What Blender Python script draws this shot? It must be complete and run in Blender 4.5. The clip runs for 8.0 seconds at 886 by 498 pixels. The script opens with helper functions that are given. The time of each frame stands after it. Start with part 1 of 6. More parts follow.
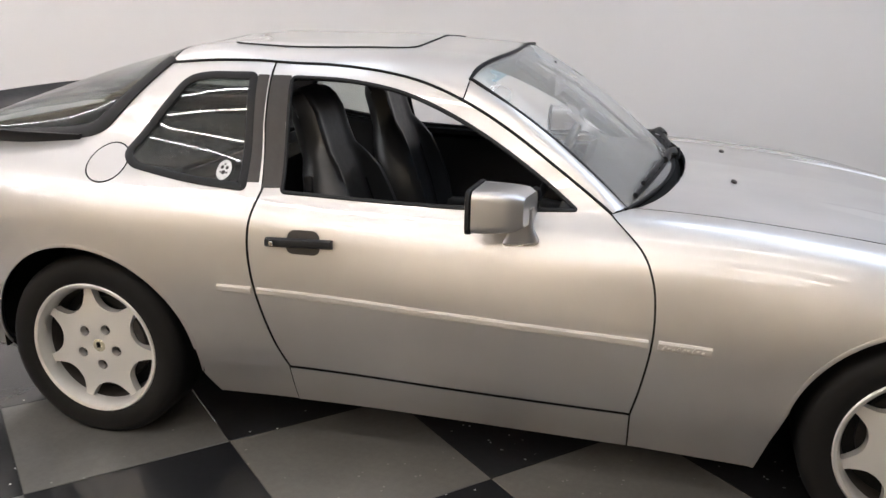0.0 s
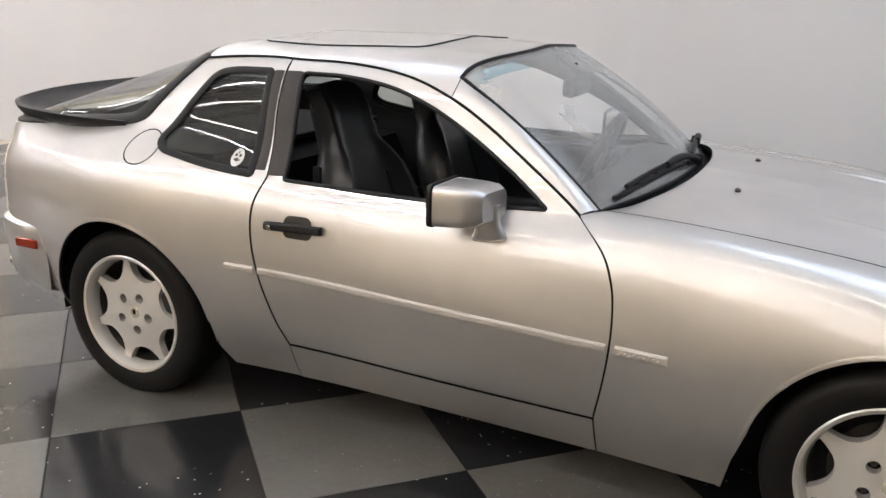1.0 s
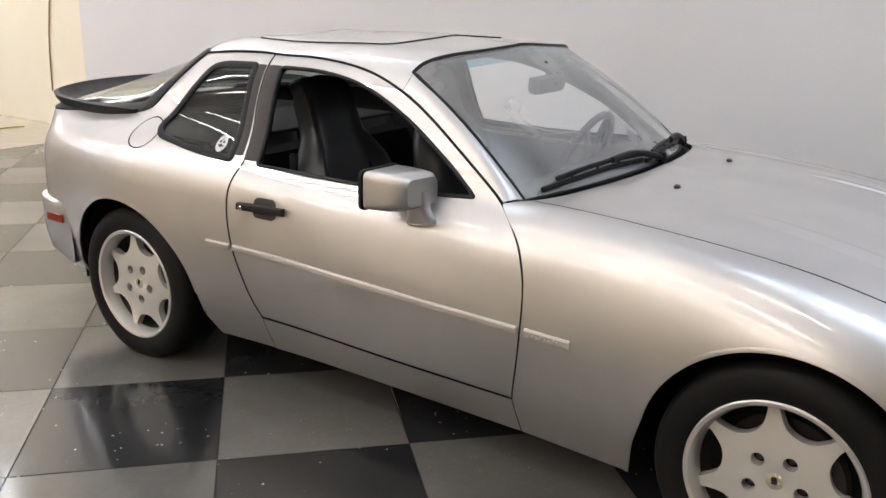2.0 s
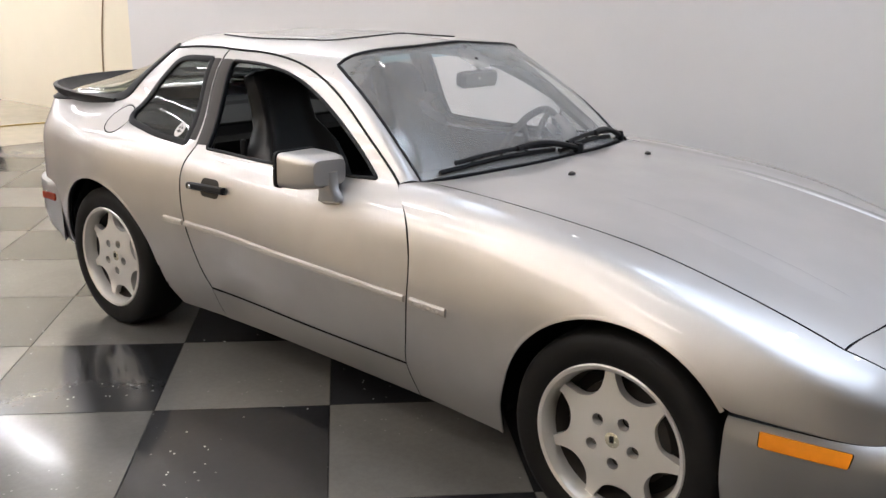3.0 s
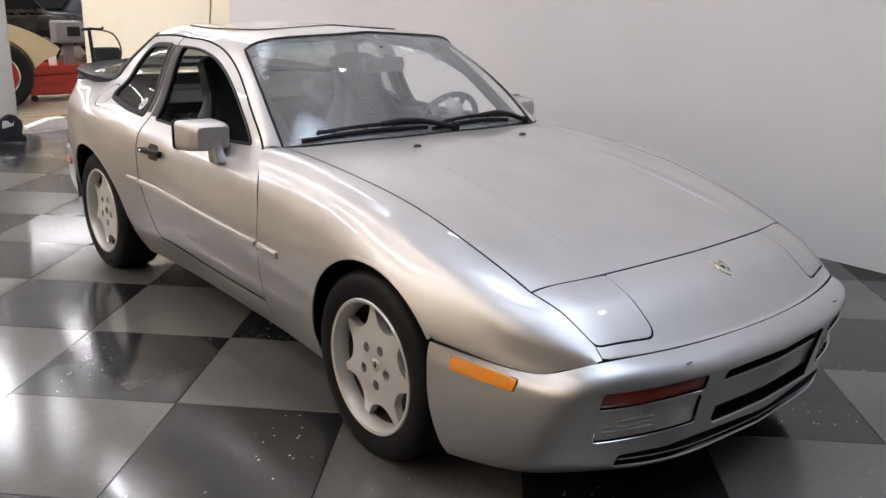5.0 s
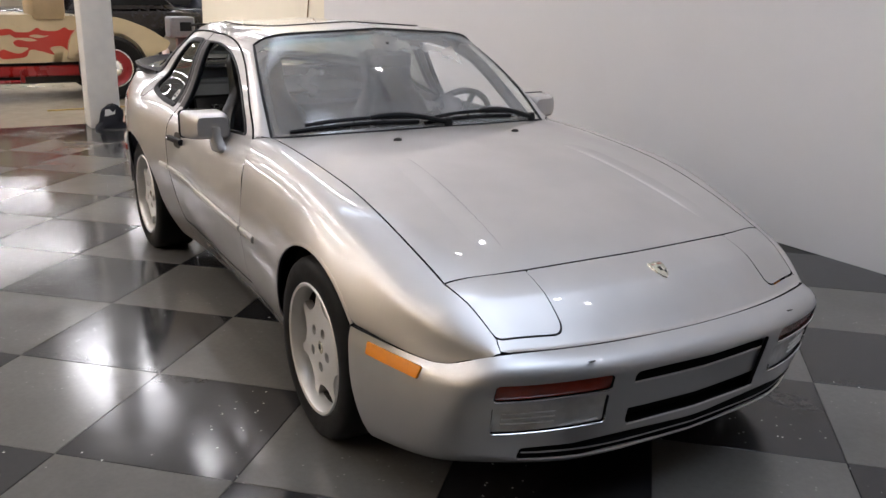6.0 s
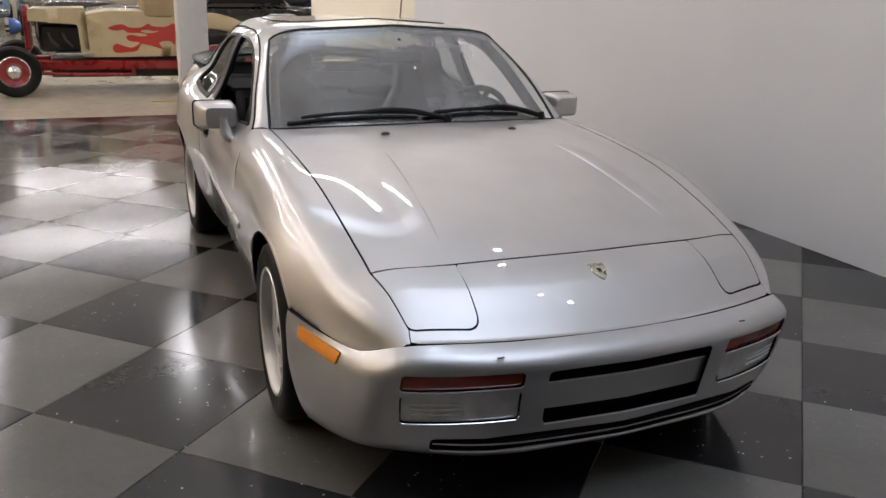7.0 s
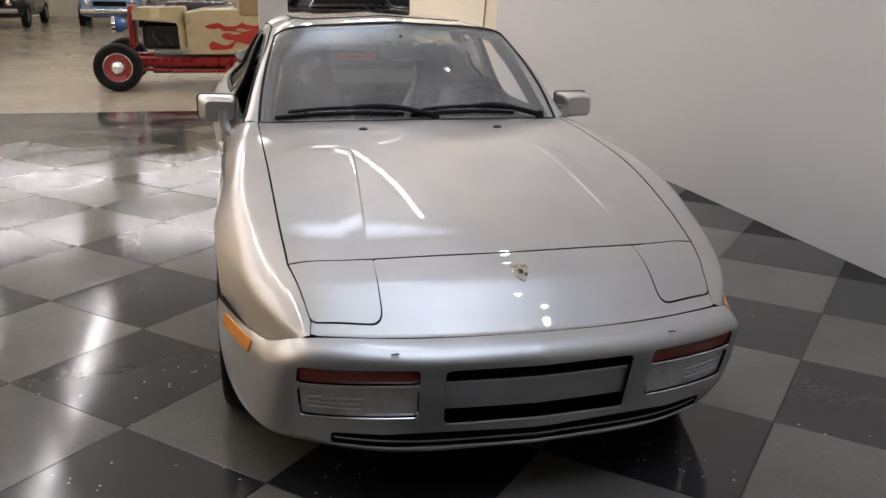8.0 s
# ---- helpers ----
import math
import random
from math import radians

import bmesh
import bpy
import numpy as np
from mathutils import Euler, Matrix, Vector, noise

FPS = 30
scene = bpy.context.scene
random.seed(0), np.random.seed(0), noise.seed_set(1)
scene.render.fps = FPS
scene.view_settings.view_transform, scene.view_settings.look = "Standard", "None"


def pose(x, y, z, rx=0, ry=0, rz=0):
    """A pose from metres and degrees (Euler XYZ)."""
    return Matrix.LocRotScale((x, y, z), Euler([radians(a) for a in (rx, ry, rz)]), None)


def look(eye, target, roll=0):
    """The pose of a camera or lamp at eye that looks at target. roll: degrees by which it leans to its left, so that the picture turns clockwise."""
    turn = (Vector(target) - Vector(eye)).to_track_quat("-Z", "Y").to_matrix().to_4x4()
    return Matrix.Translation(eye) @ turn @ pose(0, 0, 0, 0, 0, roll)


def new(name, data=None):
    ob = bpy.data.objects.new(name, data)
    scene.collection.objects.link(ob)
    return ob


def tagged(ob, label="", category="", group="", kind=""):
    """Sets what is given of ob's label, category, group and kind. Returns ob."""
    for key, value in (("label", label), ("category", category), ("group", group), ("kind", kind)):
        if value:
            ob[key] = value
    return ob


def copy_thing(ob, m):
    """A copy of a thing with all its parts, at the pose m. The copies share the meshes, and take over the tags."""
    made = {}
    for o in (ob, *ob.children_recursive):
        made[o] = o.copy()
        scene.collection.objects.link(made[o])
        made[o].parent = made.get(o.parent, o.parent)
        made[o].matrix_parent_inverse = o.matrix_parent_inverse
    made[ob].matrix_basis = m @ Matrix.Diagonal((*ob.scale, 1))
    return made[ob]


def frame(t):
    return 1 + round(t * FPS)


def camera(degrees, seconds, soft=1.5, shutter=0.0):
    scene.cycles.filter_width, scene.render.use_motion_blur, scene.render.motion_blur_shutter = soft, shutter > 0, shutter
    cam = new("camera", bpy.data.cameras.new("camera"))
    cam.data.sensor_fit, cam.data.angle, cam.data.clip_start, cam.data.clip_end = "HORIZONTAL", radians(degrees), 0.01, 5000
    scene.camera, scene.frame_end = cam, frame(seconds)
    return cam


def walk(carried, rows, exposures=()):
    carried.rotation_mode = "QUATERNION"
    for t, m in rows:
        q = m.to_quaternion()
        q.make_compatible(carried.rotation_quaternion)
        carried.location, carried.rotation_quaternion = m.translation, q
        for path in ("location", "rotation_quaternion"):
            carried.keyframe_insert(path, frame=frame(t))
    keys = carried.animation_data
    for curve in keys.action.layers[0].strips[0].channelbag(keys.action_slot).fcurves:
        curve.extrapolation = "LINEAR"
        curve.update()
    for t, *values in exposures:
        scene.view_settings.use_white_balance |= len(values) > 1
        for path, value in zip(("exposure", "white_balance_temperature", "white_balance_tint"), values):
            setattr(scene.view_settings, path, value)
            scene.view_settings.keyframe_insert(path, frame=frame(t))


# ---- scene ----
cam = camera(54.9, 8.0)
PATH = [
    (0, (-0.756, -3.009, 1.414), (-1.192, -1.145, 0.835), 1.2),
    (0.5, (-0.484, -2.961, 1.415), (-1.125, -1.157, 0.838), 1.2),
    (1, (-0.21, -2.9, 1.414), (-1.022, -1.165, 0.837), 1.2),
    (1.5, (0.06, -2.836, 1.412), (-0.887, -1.17, 0.837), 1.2),
    (3, (0.909, -2.678, 1.403), (-0.284, -1.175, 0.84), 1.4),
    (3.5, (1.204, -2.6, 1.4), (-0.033, -1.132, 0.84), 1.4),
    (4, (1.484, -2.515, 1.397), (0.182, -1.103, 0.84), 1.3),
    (4.5, (1.764, -2.401, 1.397), (0.392, -1.058, 0.837), 1.3),
    (5.8, (2.327, -1.918, 1.418), (0.727, -0.867, 0.839), 1.4),
    (6, (2.403, -1.822, 1.42), (0.773, -0.82, 0.839), 1.3),
    (6.5, (2.555, -1.595, 1.42), (0.853, -0.721, 0.837), 1.3),
    (7, (2.688, -1.352, 1.421), (0.928, -0.606, 0.834), 1.5),
    (7.5, (2.789, -1.075, 1.419), (0.977, -0.465, 0.83), 1.2),
    (8, (2.863, -0.799, 1.418), (1.014, -0.319, 0.826), 1.3),
]
walk(cam, [(t, look(eye, target, roll)) for t, eye, target, roll in PATH],
     exposures=[(0.0, 0.62, 6000.0, 13.5), (1.5, 0.46, 6000.0, 13.0), (3.5, 0.45, 5960.0, 14.0), (4.5, 0.38, 5960.0, 15.0), (6.5, 0.08, 6060.0, 15.6), (8.0, -0.07, 6180.0, 15.1)])

# ---------------------------------------------------------------- world and light
world = bpy.data.worlds.new("hall_air")
world.use_nodes = True
world.node_tree.nodes["Background"].inputs[0].default_value = (0.9, 0.92, 1.0, 1)
world.node_tree.nodes["Background"].inputs[1].default_value = 0.02
scene.world = world
scene.view_settings.exposure = 0.0
LAMP = 43.0


# ---------------------------------------------------------------- materials
def material(name):
    m = bpy.data.materials.new(name)
    m.use_nodes = True
    return m, m.node_tree, m.node_tree.nodes["Principled BSDF"]


def coords(nt, scale=1.0):
    tc = nt.nodes.new("ShaderNodeTexCoord")
    mp = nt.nodes.new("ShaderNodeMapping")
    mp.inputs["Scale"].default_value = (scale, scale, scale)
    nt.links.new(tc.outputs["Object"], mp.inputs[0])
    return mp.outputs[0]


def noise_tex(nt, vec, scale, detail=4, rough=0.55):
    n = nt.nodes.new("ShaderNodeTexNoise")
    n.inputs["Scale"].default_value, n.inputs["Detail"].default_value, n.inputs["Roughness"].default_value = scale, detail, rough
    if vec is not None:
        nt.links.new(vec, n.inputs["Vector"])
    return n.outputs["Fac"]


def ramp(nt, fac, stops):
    r = nt.nodes.new("ShaderNodeValToRGB")
    e = r.color_ramp.elements
    while len(e) < len(stops):
        e.new(0.5)
    for k, (p, c) in enumerate(stops):
        e[k].position, e[k].color = p, (*c, 1) if len(c) == 3 else c
    nt.links.new(fac, r.inputs[0])
    return r.outputs[0]


def bump(nt, height, strength, distance=0.002, normal=None):
    b = nt.nodes.new("ShaderNodeBump")
    b.inputs["Strength"].default_value, b.inputs["Distance"].default_value = strength, distance
    nt.links.new(height, b.inputs["Height"])
    if normal is not None:
        nt.links.new(normal, b.inputs["Normal"])
    return b.outputs[0]


def grey(v):
    return (v, v, v)


def plain(name, color, rough=0.5, metal=0.0, vary=0.12, scale=30.0, relief=0.1, coat=0.0, spec=0.5, rough_vary=0.1):
    """A surface with two scales of variation in colour, gloss and relief."""
    m, nt, b = material(name)
    v = coords(nt)
    f = noise_tex(nt, v, scale, 5)
    g = noise_tex(nt, v, scale * 0.12, 3)
    mix = nt.nodes.new("ShaderNodeMath")
    mix.operation = "ADD"
    nt.links.new(f, mix.inputs[0]), nt.links.new(g, mix.inputs[1])
    half = nt.nodes.new("ShaderNodeMath")
    half.operation = "MULTIPLY"
    half.inputs[1].default_value = 0.5
    nt.links.new(mix.outputs[0], half.inputs[0])
    lo, hi = [max(0, c * (1 - vary)) for c in color], [min(1, c * (1 + vary)) for c in color]
    nt.links.new(ramp(nt, half.outputs[0], [(0.3, lo), (0.7, hi)]), b.inputs["Base Color"])
    nt.links.new(ramp(nt, half.outputs[0], [(0.3, grey(max(0.02, rough - rough_vary))), (0.7, grey(min(1, rough + rough_vary)))]), b.inputs["Roughness"])
    b.inputs["Metallic"].default_value = metal
    b.inputs["Coat Weight"].default_value = coat
    b.inputs["Coat Roughness"].default_value = 0.04
    b.inputs["Specular IOR Level"].default_value = spec
    if relief:
        nt.links.new(bump(nt, f, relief, 0.001), b.inputs["Normal"])
    return m


def paint_metallic(name, color, rough=0.49):
    """Silver metallic car paint: fine flake under a clear coat."""
    m, nt, b = material(name)
    v = coords(nt)
    flake = nt.nodes.new("ShaderNodeTexVoronoi")
    flake.inputs["Scale"].default_value = 900
    nt.links.new(v, flake.inputs["Vector"])
    big = noise_tex(nt, v, 3.0, 3)
    lo, hi = [c * 0.93 for c in color], [c * 1.05 for c in color]
    nt.links.new(ramp(nt, big, [(0.3, lo), (0.7, hi)]), b.inputs["Base Color"])
    b.inputs["Metallic"].default_value = 0.92
    b.inputs["Roughness"].default_value = rough
    b.inputs["Coat Weight"].default_value = 1.0
    b.inputs["Coat IOR"].default_value = 1.6
    b.inputs["Coat Roughness"].default_value = 0.012
    nt.links.new(bump(nt, flake.outputs["Distance"], 0.05, 0.0006), b.inputs["Normal"])
    peel = bump(nt, noise_tex(nt, v, 40, 2), 0.012, 0.001)
    nt.links.new(peel, b.inputs["Coat Normal"])
    return m


def glass(name, tint, rough=0.0, ior=1.75, film=0.0):
    m, nt, b = material(name)
    out = nt.nodes["Material Output"]
    tr = nt.nodes.new("ShaderNodeBsdfTransparent")
    tr.inputs[0].default_value = (*tint, 1)
    gl = nt.nodes.new("ShaderNodeBsdfGlossy")
    gl.inputs["Roughness"].default_value = rough
    f0 = ((ior - 1) / (ior + 1)) ** 2
    facing = nt.nodes.new("ShaderNodeLayerWeight")
    facing.inputs["Blend"].default_value = 0.5
    steep = nt.nodes.new("ShaderNodeMath")
    steep.operation = "POWER"
    steep.inputs[1].default_value = 5.0
    nt.links.new(facing.outputs["Facing"], steep.inputs[0])
    fr = nt.nodes.new("ShaderNodeMath")
    fr.operation = "MULTIPLY_ADD"
    fr.inputs[1].default_value, fr.inputs[2].default_value = 1 - f0, f0
    nt.links.new(steep.outputs[0], fr.inputs[0])
    mx = nt.nodes.new("ShaderNodeMixShader")
    nt.links.new(fr.outputs[0], mx.inputs[0])
    nt.links.new(tr.outputs[0], mx.inputs[1]), nt.links.new(gl.outputs[0], mx.inputs[2])
    last = mx
    # white film: dust, and the veil of reflected brightness mixed in as colour
    if film:
        dust_veil = nt.nodes.new("ShaderNodeBsdfDiffuse")
        dust_veil.inputs[0].default_value = (0.75, 0.74, 0.72, 1)
        m2 = nt.nodes.new("ShaderNodeMixShader")
        nt.links.new(ramp(nt, noise_tex(nt, coords(nt), 4, 5), [(0.3, grey(film * 0.6)), (0.7, grey(film * 1.4))]), m2.inputs[0])
        nt.links.new(mx.outputs[0], m2.inputs[1]), nt.links.new(dust_veil.outputs[0], m2.inputs[2])
        last = m2
    nt.links.new(last.outputs[0], out.inputs[0])
    nt.nodes.remove(b)
    return m


def glow(name, color, strength):
    m, nt, b = material(name)
    b.inputs["Base Color"].default_value = (*color, 1)
    b.inputs["Emission Color"].default_value = (*color, 1)
    b.inputs["Emission Strength"].default_value = strength
    return m


def vinyl(name, base, speck, glossy=0.16):
    """Floor tile: mottled vinyl with chips, scuffs and a waxed gloss."""
    m, nt, b = material(name)
    v = coords(nt)
    info = nt.nodes.new("ShaderNodeObjectInfo")
    big = noise_tex(nt, v, 1.3, 5, 0.6)
    fine = noise_tex(nt, v, 45, 5, 0.7)
    col = ramp(nt, big, [(0.3, [c * 0.8 for c in base]), (0.72, [c * 1.2 for c in base])])
    col2 = ramp(nt, fine, [(0.35, grey(0.93)), (0.65, grey(1.05))])
    mul = nt.nodes.new("ShaderNodeMix")
    mul.data_type, mul.blend_type = "RGBA", "MULTIPLY"
    mul.inputs["Factor"].default_value = 1.0
    nt.links.new(col, mul.inputs["A"]), nt.links.new(col2, mul.inputs["B"])
    var = nt.nodes.new("ShaderNodeHueSaturation")
    vr = nt.nodes.new("ShaderNodeMapRange")
    vr.inputs["To Min"].default_value, vr.inputs["To Max"].default_value = 0.88, 1.12
    nt.links.new(info.outputs["Random"], vr.inputs["Value"])
    nt.links.new(vr.outputs[0], var.inputs["Value"])
    nt.links.new(mul.outputs["Result"], var.inputs["Color"])
    chips = nt.nodes.new("ShaderNodeTexVoronoi")
    chips.inputs["Scale"].default_value = 26
    nt.links.new(v, chips.inputs["Vector"])
    zone = noise_tex(nt, v, 2.6, 3)
    wob = noise_tex(nt, v, 70, 3)
    add = nt.nodes.new("ShaderNodeMath")
    add.operation = "MULTIPLY_ADD"
    add.inputs[1].default_value = 0.22
    nt.links.new(wob, add.inputs[0]), nt.links.new(chips.outputs["Distance"], add.inputs[2])
    spots = ramp(nt, add.outputs[0], [(0.20, grey(1)), (0.215, grey(0))])
    zones = ramp(nt, zone, [(0.52, grey(0)), (0.6, grey(1))])
    both = nt.nodes.new("ShaderNodeMath")
    both.operation = "MULTIPLY"
    nt.links.new(spots, both.inputs[0]), nt.links.new(zones, both.inputs[1])
    top = nt.nodes.new("ShaderNodeMix")
    top.data_type = "RGBA"
    nt.links.new(both.outputs[0], top.inputs["Factor"])
    nt.links.new(var.outputs[0], top.inputs["A"])
    top.inputs["B"].default_value = (*speck, 1)
    nt.links.new(top.outputs["Result"], b.inputs["Base Color"])
    scuff = noise_tex(nt, v, 5, 6, 0.7)
    nt.links.new(ramp(nt, scuff, [(0.3, grey(glossy * 0.6)), (0.75, grey(glossy * 1.7))]), b.inputs["Roughness"])
    nt.links.new(bump(nt, noise_tex(nt, v, 9, 4), 0.13, 0.003), b.inputs["Normal"])
    b.inputs["Specular IOR Level"].default_value = 0.38
    b.inputs["Coat Weight"].default_value = 0.18
    b.inputs["Coat Roughness"].default_value = 0.3
    return m


def wall_paint(name, color, marks=0.06, rough=0.6):
    m, nt, b = material(name)
    v = coords(nt)
    big = noise_tex(nt, v, 0.7, 5, 0.6)
    col = ramp(nt, big, [(0.3, [c * (1 - marks) for c in color]), (0.7, [min(1, c * (1 + marks)) for c in color])])
    nt.links.new(col, b.inputs["Base Color"])
    b.inputs["Roughness"].default_value = rough
    nt.links.new(bump(nt, noise_tex(nt, v, 160, 3), 0.12, 0.002), b.inputs["Normal"])
    return m


PAINT = paint_metallic("silver_metallic_paint", (0.575, 0.558, 0.545))
BUMPERPAINT = paint_metallic("silver_bumper_paint", (0.54, 0.535, 0.535), 0.45)
MOULD = plain("painted_moulding", (0.50, 0.47, 0.43), 0.35, 0.2, 0.04, 200, 0.05)
RUBBER = plain("black_rubber", (0.013, 0.013, 0.014), 0.5, 0, 0.25, 60, 0.06, spec=0.2)
TRIM = plain("dark_grey_trim", (0.04, 0.036, 0.033), 0.5, 0, 0.15, 80, 0.08, spec=0.3)
BRAKE = plain("dark_brake_steel", (0.03, 0.027, 0.024), 0.55, 0.4, 0.3, 40, 0.1)
GAP = plain("shadow_gap_seal", (0.012, 0.012, 0.012), 0.8, 0, 0.2, 80, 0.0, spec=0.1)
TYRE = plain("tyre_rubber", (0.010, 0.0095, 0.009), 0.6, 0, 0.3, 25, 0.2, spec=0.16)
RIM = plain("silver_wheel_lacquer", (0.60, 0.585, 0.56), 0.36, 0.35, 0.03, 12, 0.0, coat=0.3, rough_vary=0.04)
LIP = plain("rim_lip_and_highlight_lacquer", (0.64, 0.625, 0.60), 0.33, 0.4, 0.05, 40, 0.02, coat=0.3, rough_vary=0.05)
STEEL = plain("brushed_steel", (0.42, 0.41, 0.40), 0.38, 0.9, 0.15, 120, 0.1)
IRON = plain("dark_iron", (0.07, 0.062, 0.055), 0.6, 0.6, 0.3, 40, 0.2)
CHROME = plain("chrome", (0.85, 0.85, 0.86), 0.07, 1.0, 0.02, 20, 0.0, rough_vary=0.02)
LEATHER = plain("black_leather", (0.016, 0.016, 0.017), 0.36, 0, 0.2, 60, 0.12)
CARPET = plain("black_carpet", (0.012, 0.012, 0.012), 0.95, 0, 0.4, 300, 0.6)
DASH = plain("dashboard_vinyl", (0.02, 0.02, 0.021), 0.55, 0, 0.2, 160, 0.3)
AMBER = plain("amber_lens", (0.95, 0.30, 0.012), 0.18, 0, 0.10, 40, 0.15, coat=0.8)
REDLENS = plain("dark_red_lens", (0.24, 0.026, 0.008), 0.14, 0, 0.35, 14, 0.2, coat=0.4)
FOGLENS = plain("ribbed_clear_lens", (0.66, 0.66, 0.65), 0.15, 0.15, 0.25, 22, 0.3, coat=0.8)
GOLD = plain("gold_enamel", (0.82, 0.77, 0.62), 0.25, 0.6, 0.25, 150, 0.2)
DARKRED = plain("red_enamel", (0.26, 0.10, 0.06), 0.3, 0, 0.2, 100, 0.05)
ENAMEL = plain("black_enamel", (0.015, 0.014, 0.012), 0.25, 0, 0.2, 100, 0.05)
STICKER = plain("worn_white_sticker", (0.62, 0.62, 0.60), 0.5, 0, 0.25, 120, 0.05)
SCREEN = glass("windscreen_glass", (0.93, 0.95, 0.95), ior=1.9, film=0.25)
SIDEGLASS = glass("tinted_side_glass", (0.58, 0.62, 0.59), film=0.015)
BACKGLASS = glass("tinted_hatch_glass", (0.42, 0.47, 0.45))
SUNBAND = glass("blue_sun_band", (0.40, 0.70, 0.85), ior=1.02)
MIRROR = plain("mirror_glass", (0.9, 0.9, 0.9), 0.02, 1.0, 0.01, 10, 0.0, rough_vary=0.01)
GREYWALL = wall_paint("light_grey_wall_paint", (0.62, 0.61, 0.615), 0.03)
CREAM = wall_paint("cream_wall_paint", (0.75, 0.69, 0.555), 0.04)
CEIL = wall_paint("white_ceiling_paint", (0.60, 0.595, 0.59), 0.1)
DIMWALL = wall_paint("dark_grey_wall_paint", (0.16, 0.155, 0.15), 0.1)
TILE_L = vinyl("grey_vinyl_tile", (0.122, 0.116, 0.106), (0.24, 0.23, 0.21), 0.115)
TILE_D = vinyl("black_vinyl_tile", (0.019, 0.019, 0.020), (0.5, 0.5, 0.48), 0.115)
CONCRETE = plain("sealed_concrete", (0.38, 0.335, 0.255), 0.2, 0, 0.10, 6, 0.0, rough_vary=0.05)
JOINT = plain("tile_joint_grime", (0.02, 0.019, 0.018), 0.8, 0, 0.3, 40, 0.1)
WHITE = plain("white_column_paint", (0.78, 0.76, 0.72), 0.5, 0, 0.06, 12, 0.1)
TANWALL = wall_paint("tan_wall_paint", (0.80, 0.64, 0.40), 0.05)
TUBE = glow("lamp_tube", (1.0, 0.955, 0.90), LAMP)
# dimmer, warmer tube for the rows off the car's side
TUBE_DIM = glow("dim_warm_lamp_tube", (1.0, 0.915, 0.79), 0.60 * LAMP)
HOUSING = plain("white_lamp_housing", (0.7, 0.7, 0.68), 0.5, 0, 0.05, 30, 0.0)


# ---------------------------------------------------------------- mesh tools
def part(name, geo, mat, parent=None, label="", smooth=True, normals=None):
    """Links one mesh as a part under parent. geo: a bmesh, or vertices and faces."""
    me = bpy.data.meshes.new(name)
    if isinstance(geo, bmesh.types.BMesh):
        geo.to_mesh(me)
        geo.free()
    else:
        me.from_pydata([tuple(map(float, v)) for v in geo[0]], [], [tuple(f) for f in geo[1]])
    me.materials.append(mat)
    me.polygons.foreach_set("use_smooth", [smooth] * len(me.polygons))
    if normals is not None:
        me.normals_split_custom_set_from_vertices([tuple(n) for n in normals])
    elif smooth:
        me.set_sharp_from_angle(angle=radians(38))
    ob = new(name, me)
    if parent is not None:
        ob.parent = parent
    if label:
        tagged(ob, label)
    return ob


def thing(name, label, category, at=(0, 0, 0), group="", turn=0):
    ob = new(name)
    ob.matrix_basis = pose(*at, 0, 0, turn)
    return tagged(ob, label, category, group)


def cat(*geos):
    v, f = [], []
    for gv, gf in geos:
        k = len(v)
        v += [tuple(p) for p in gv]
        f += [tuple(i + k for i in q) for q in gf]
    return v, f


def moved(geo, m):
    return [tuple(m @ Vector(p)) for p in geo[0]], geo[1]


def box(cx, cy, cz, sx, sy, sz, bev=0.004, seg=1):
    bm = bmesh.new()
    bmesh.ops.create_cube(bm, size=1)
    for v in bm.verts:
        v.co = (v.co.x * sx, v.co.y * sy, v.co.z * sz)
    if bev:
        bmesh.ops.bevel(bm, geom=bm.edges[:], offset=min(bev, 0.45 * min(sx, sy, sz)), segments=seg, affect="EDGES", profile=0.5)
    g = [(v.co.x + cx, v.co.y + cy, v.co.z + cz) for v in bm.verts], [tuple(v.index for v in f.verts) for f in bm.faces]
    bm.free()
    return g


def tube(path, r, n=8, closed=False):
    """A round bar along a path; r may be a list."""
    p = np.array(path, float)
    k = len(p)
    rs = np.full(k, r) if np.isscalar(r) else np.array(r, float)
    t = np.roll(p, -1, 0) - np.roll(p, 1, 0) if closed else np.gradient(p, axis=0)
    t /= np.linalg.norm(t, axis=1)[:, None] + 1e-12
    up = np.array((0, 0, 1.0)) if abs(t[0][2]) < 0.9 else np.array((1.0, 0, 0))
    v, f = [], []
    for i in range(k):
        a = np.cross(t[i], up)
        a /= np.linalg.norm(a) + 1e-12
        b = np.cross(a, t[i])
        up = b
        for q in range(n):
            w = 2 * math.pi * q / n
            v.append(tuple(p[i] + rs[i] * (math.cos(w) * a + math.sin(w) * b)))
    for i in range(k if closed else k - 1):
        j = (i + 1) % k
        for q in range(n):
            f.append((i * n + q, i * n + (q + 1) % n, j * n + (q + 1) % n, j * n + q))
    if not closed:
        f += [tuple(range(n - 1, -1, -1)), tuple((k - 1) * n + q for q in range(n))]
    return v, f


def lathe(profile, n=48, cap=False):
    """Turns (radius, y) round the y axis."""
    v, f = [], []
    for r, y in profile:
        for q in range(n):
            w = 2 * math.pi * q / n
            v.append((r * math.cos(w), y, r * math.sin(w)))
    for i in range(len(profile) - 1):
        for q in range(n):
            f.append((i * n + q, (i + 1) * n + q, (i + 1) * n + (q + 1) % n, i * n + (q + 1) % n))
    if cap:
        f.append(tuple(range(n)))
        f.append(tuple((len(profile) - 1) * n + q for q in range(n - 1, -1, -1)))
    return v, f


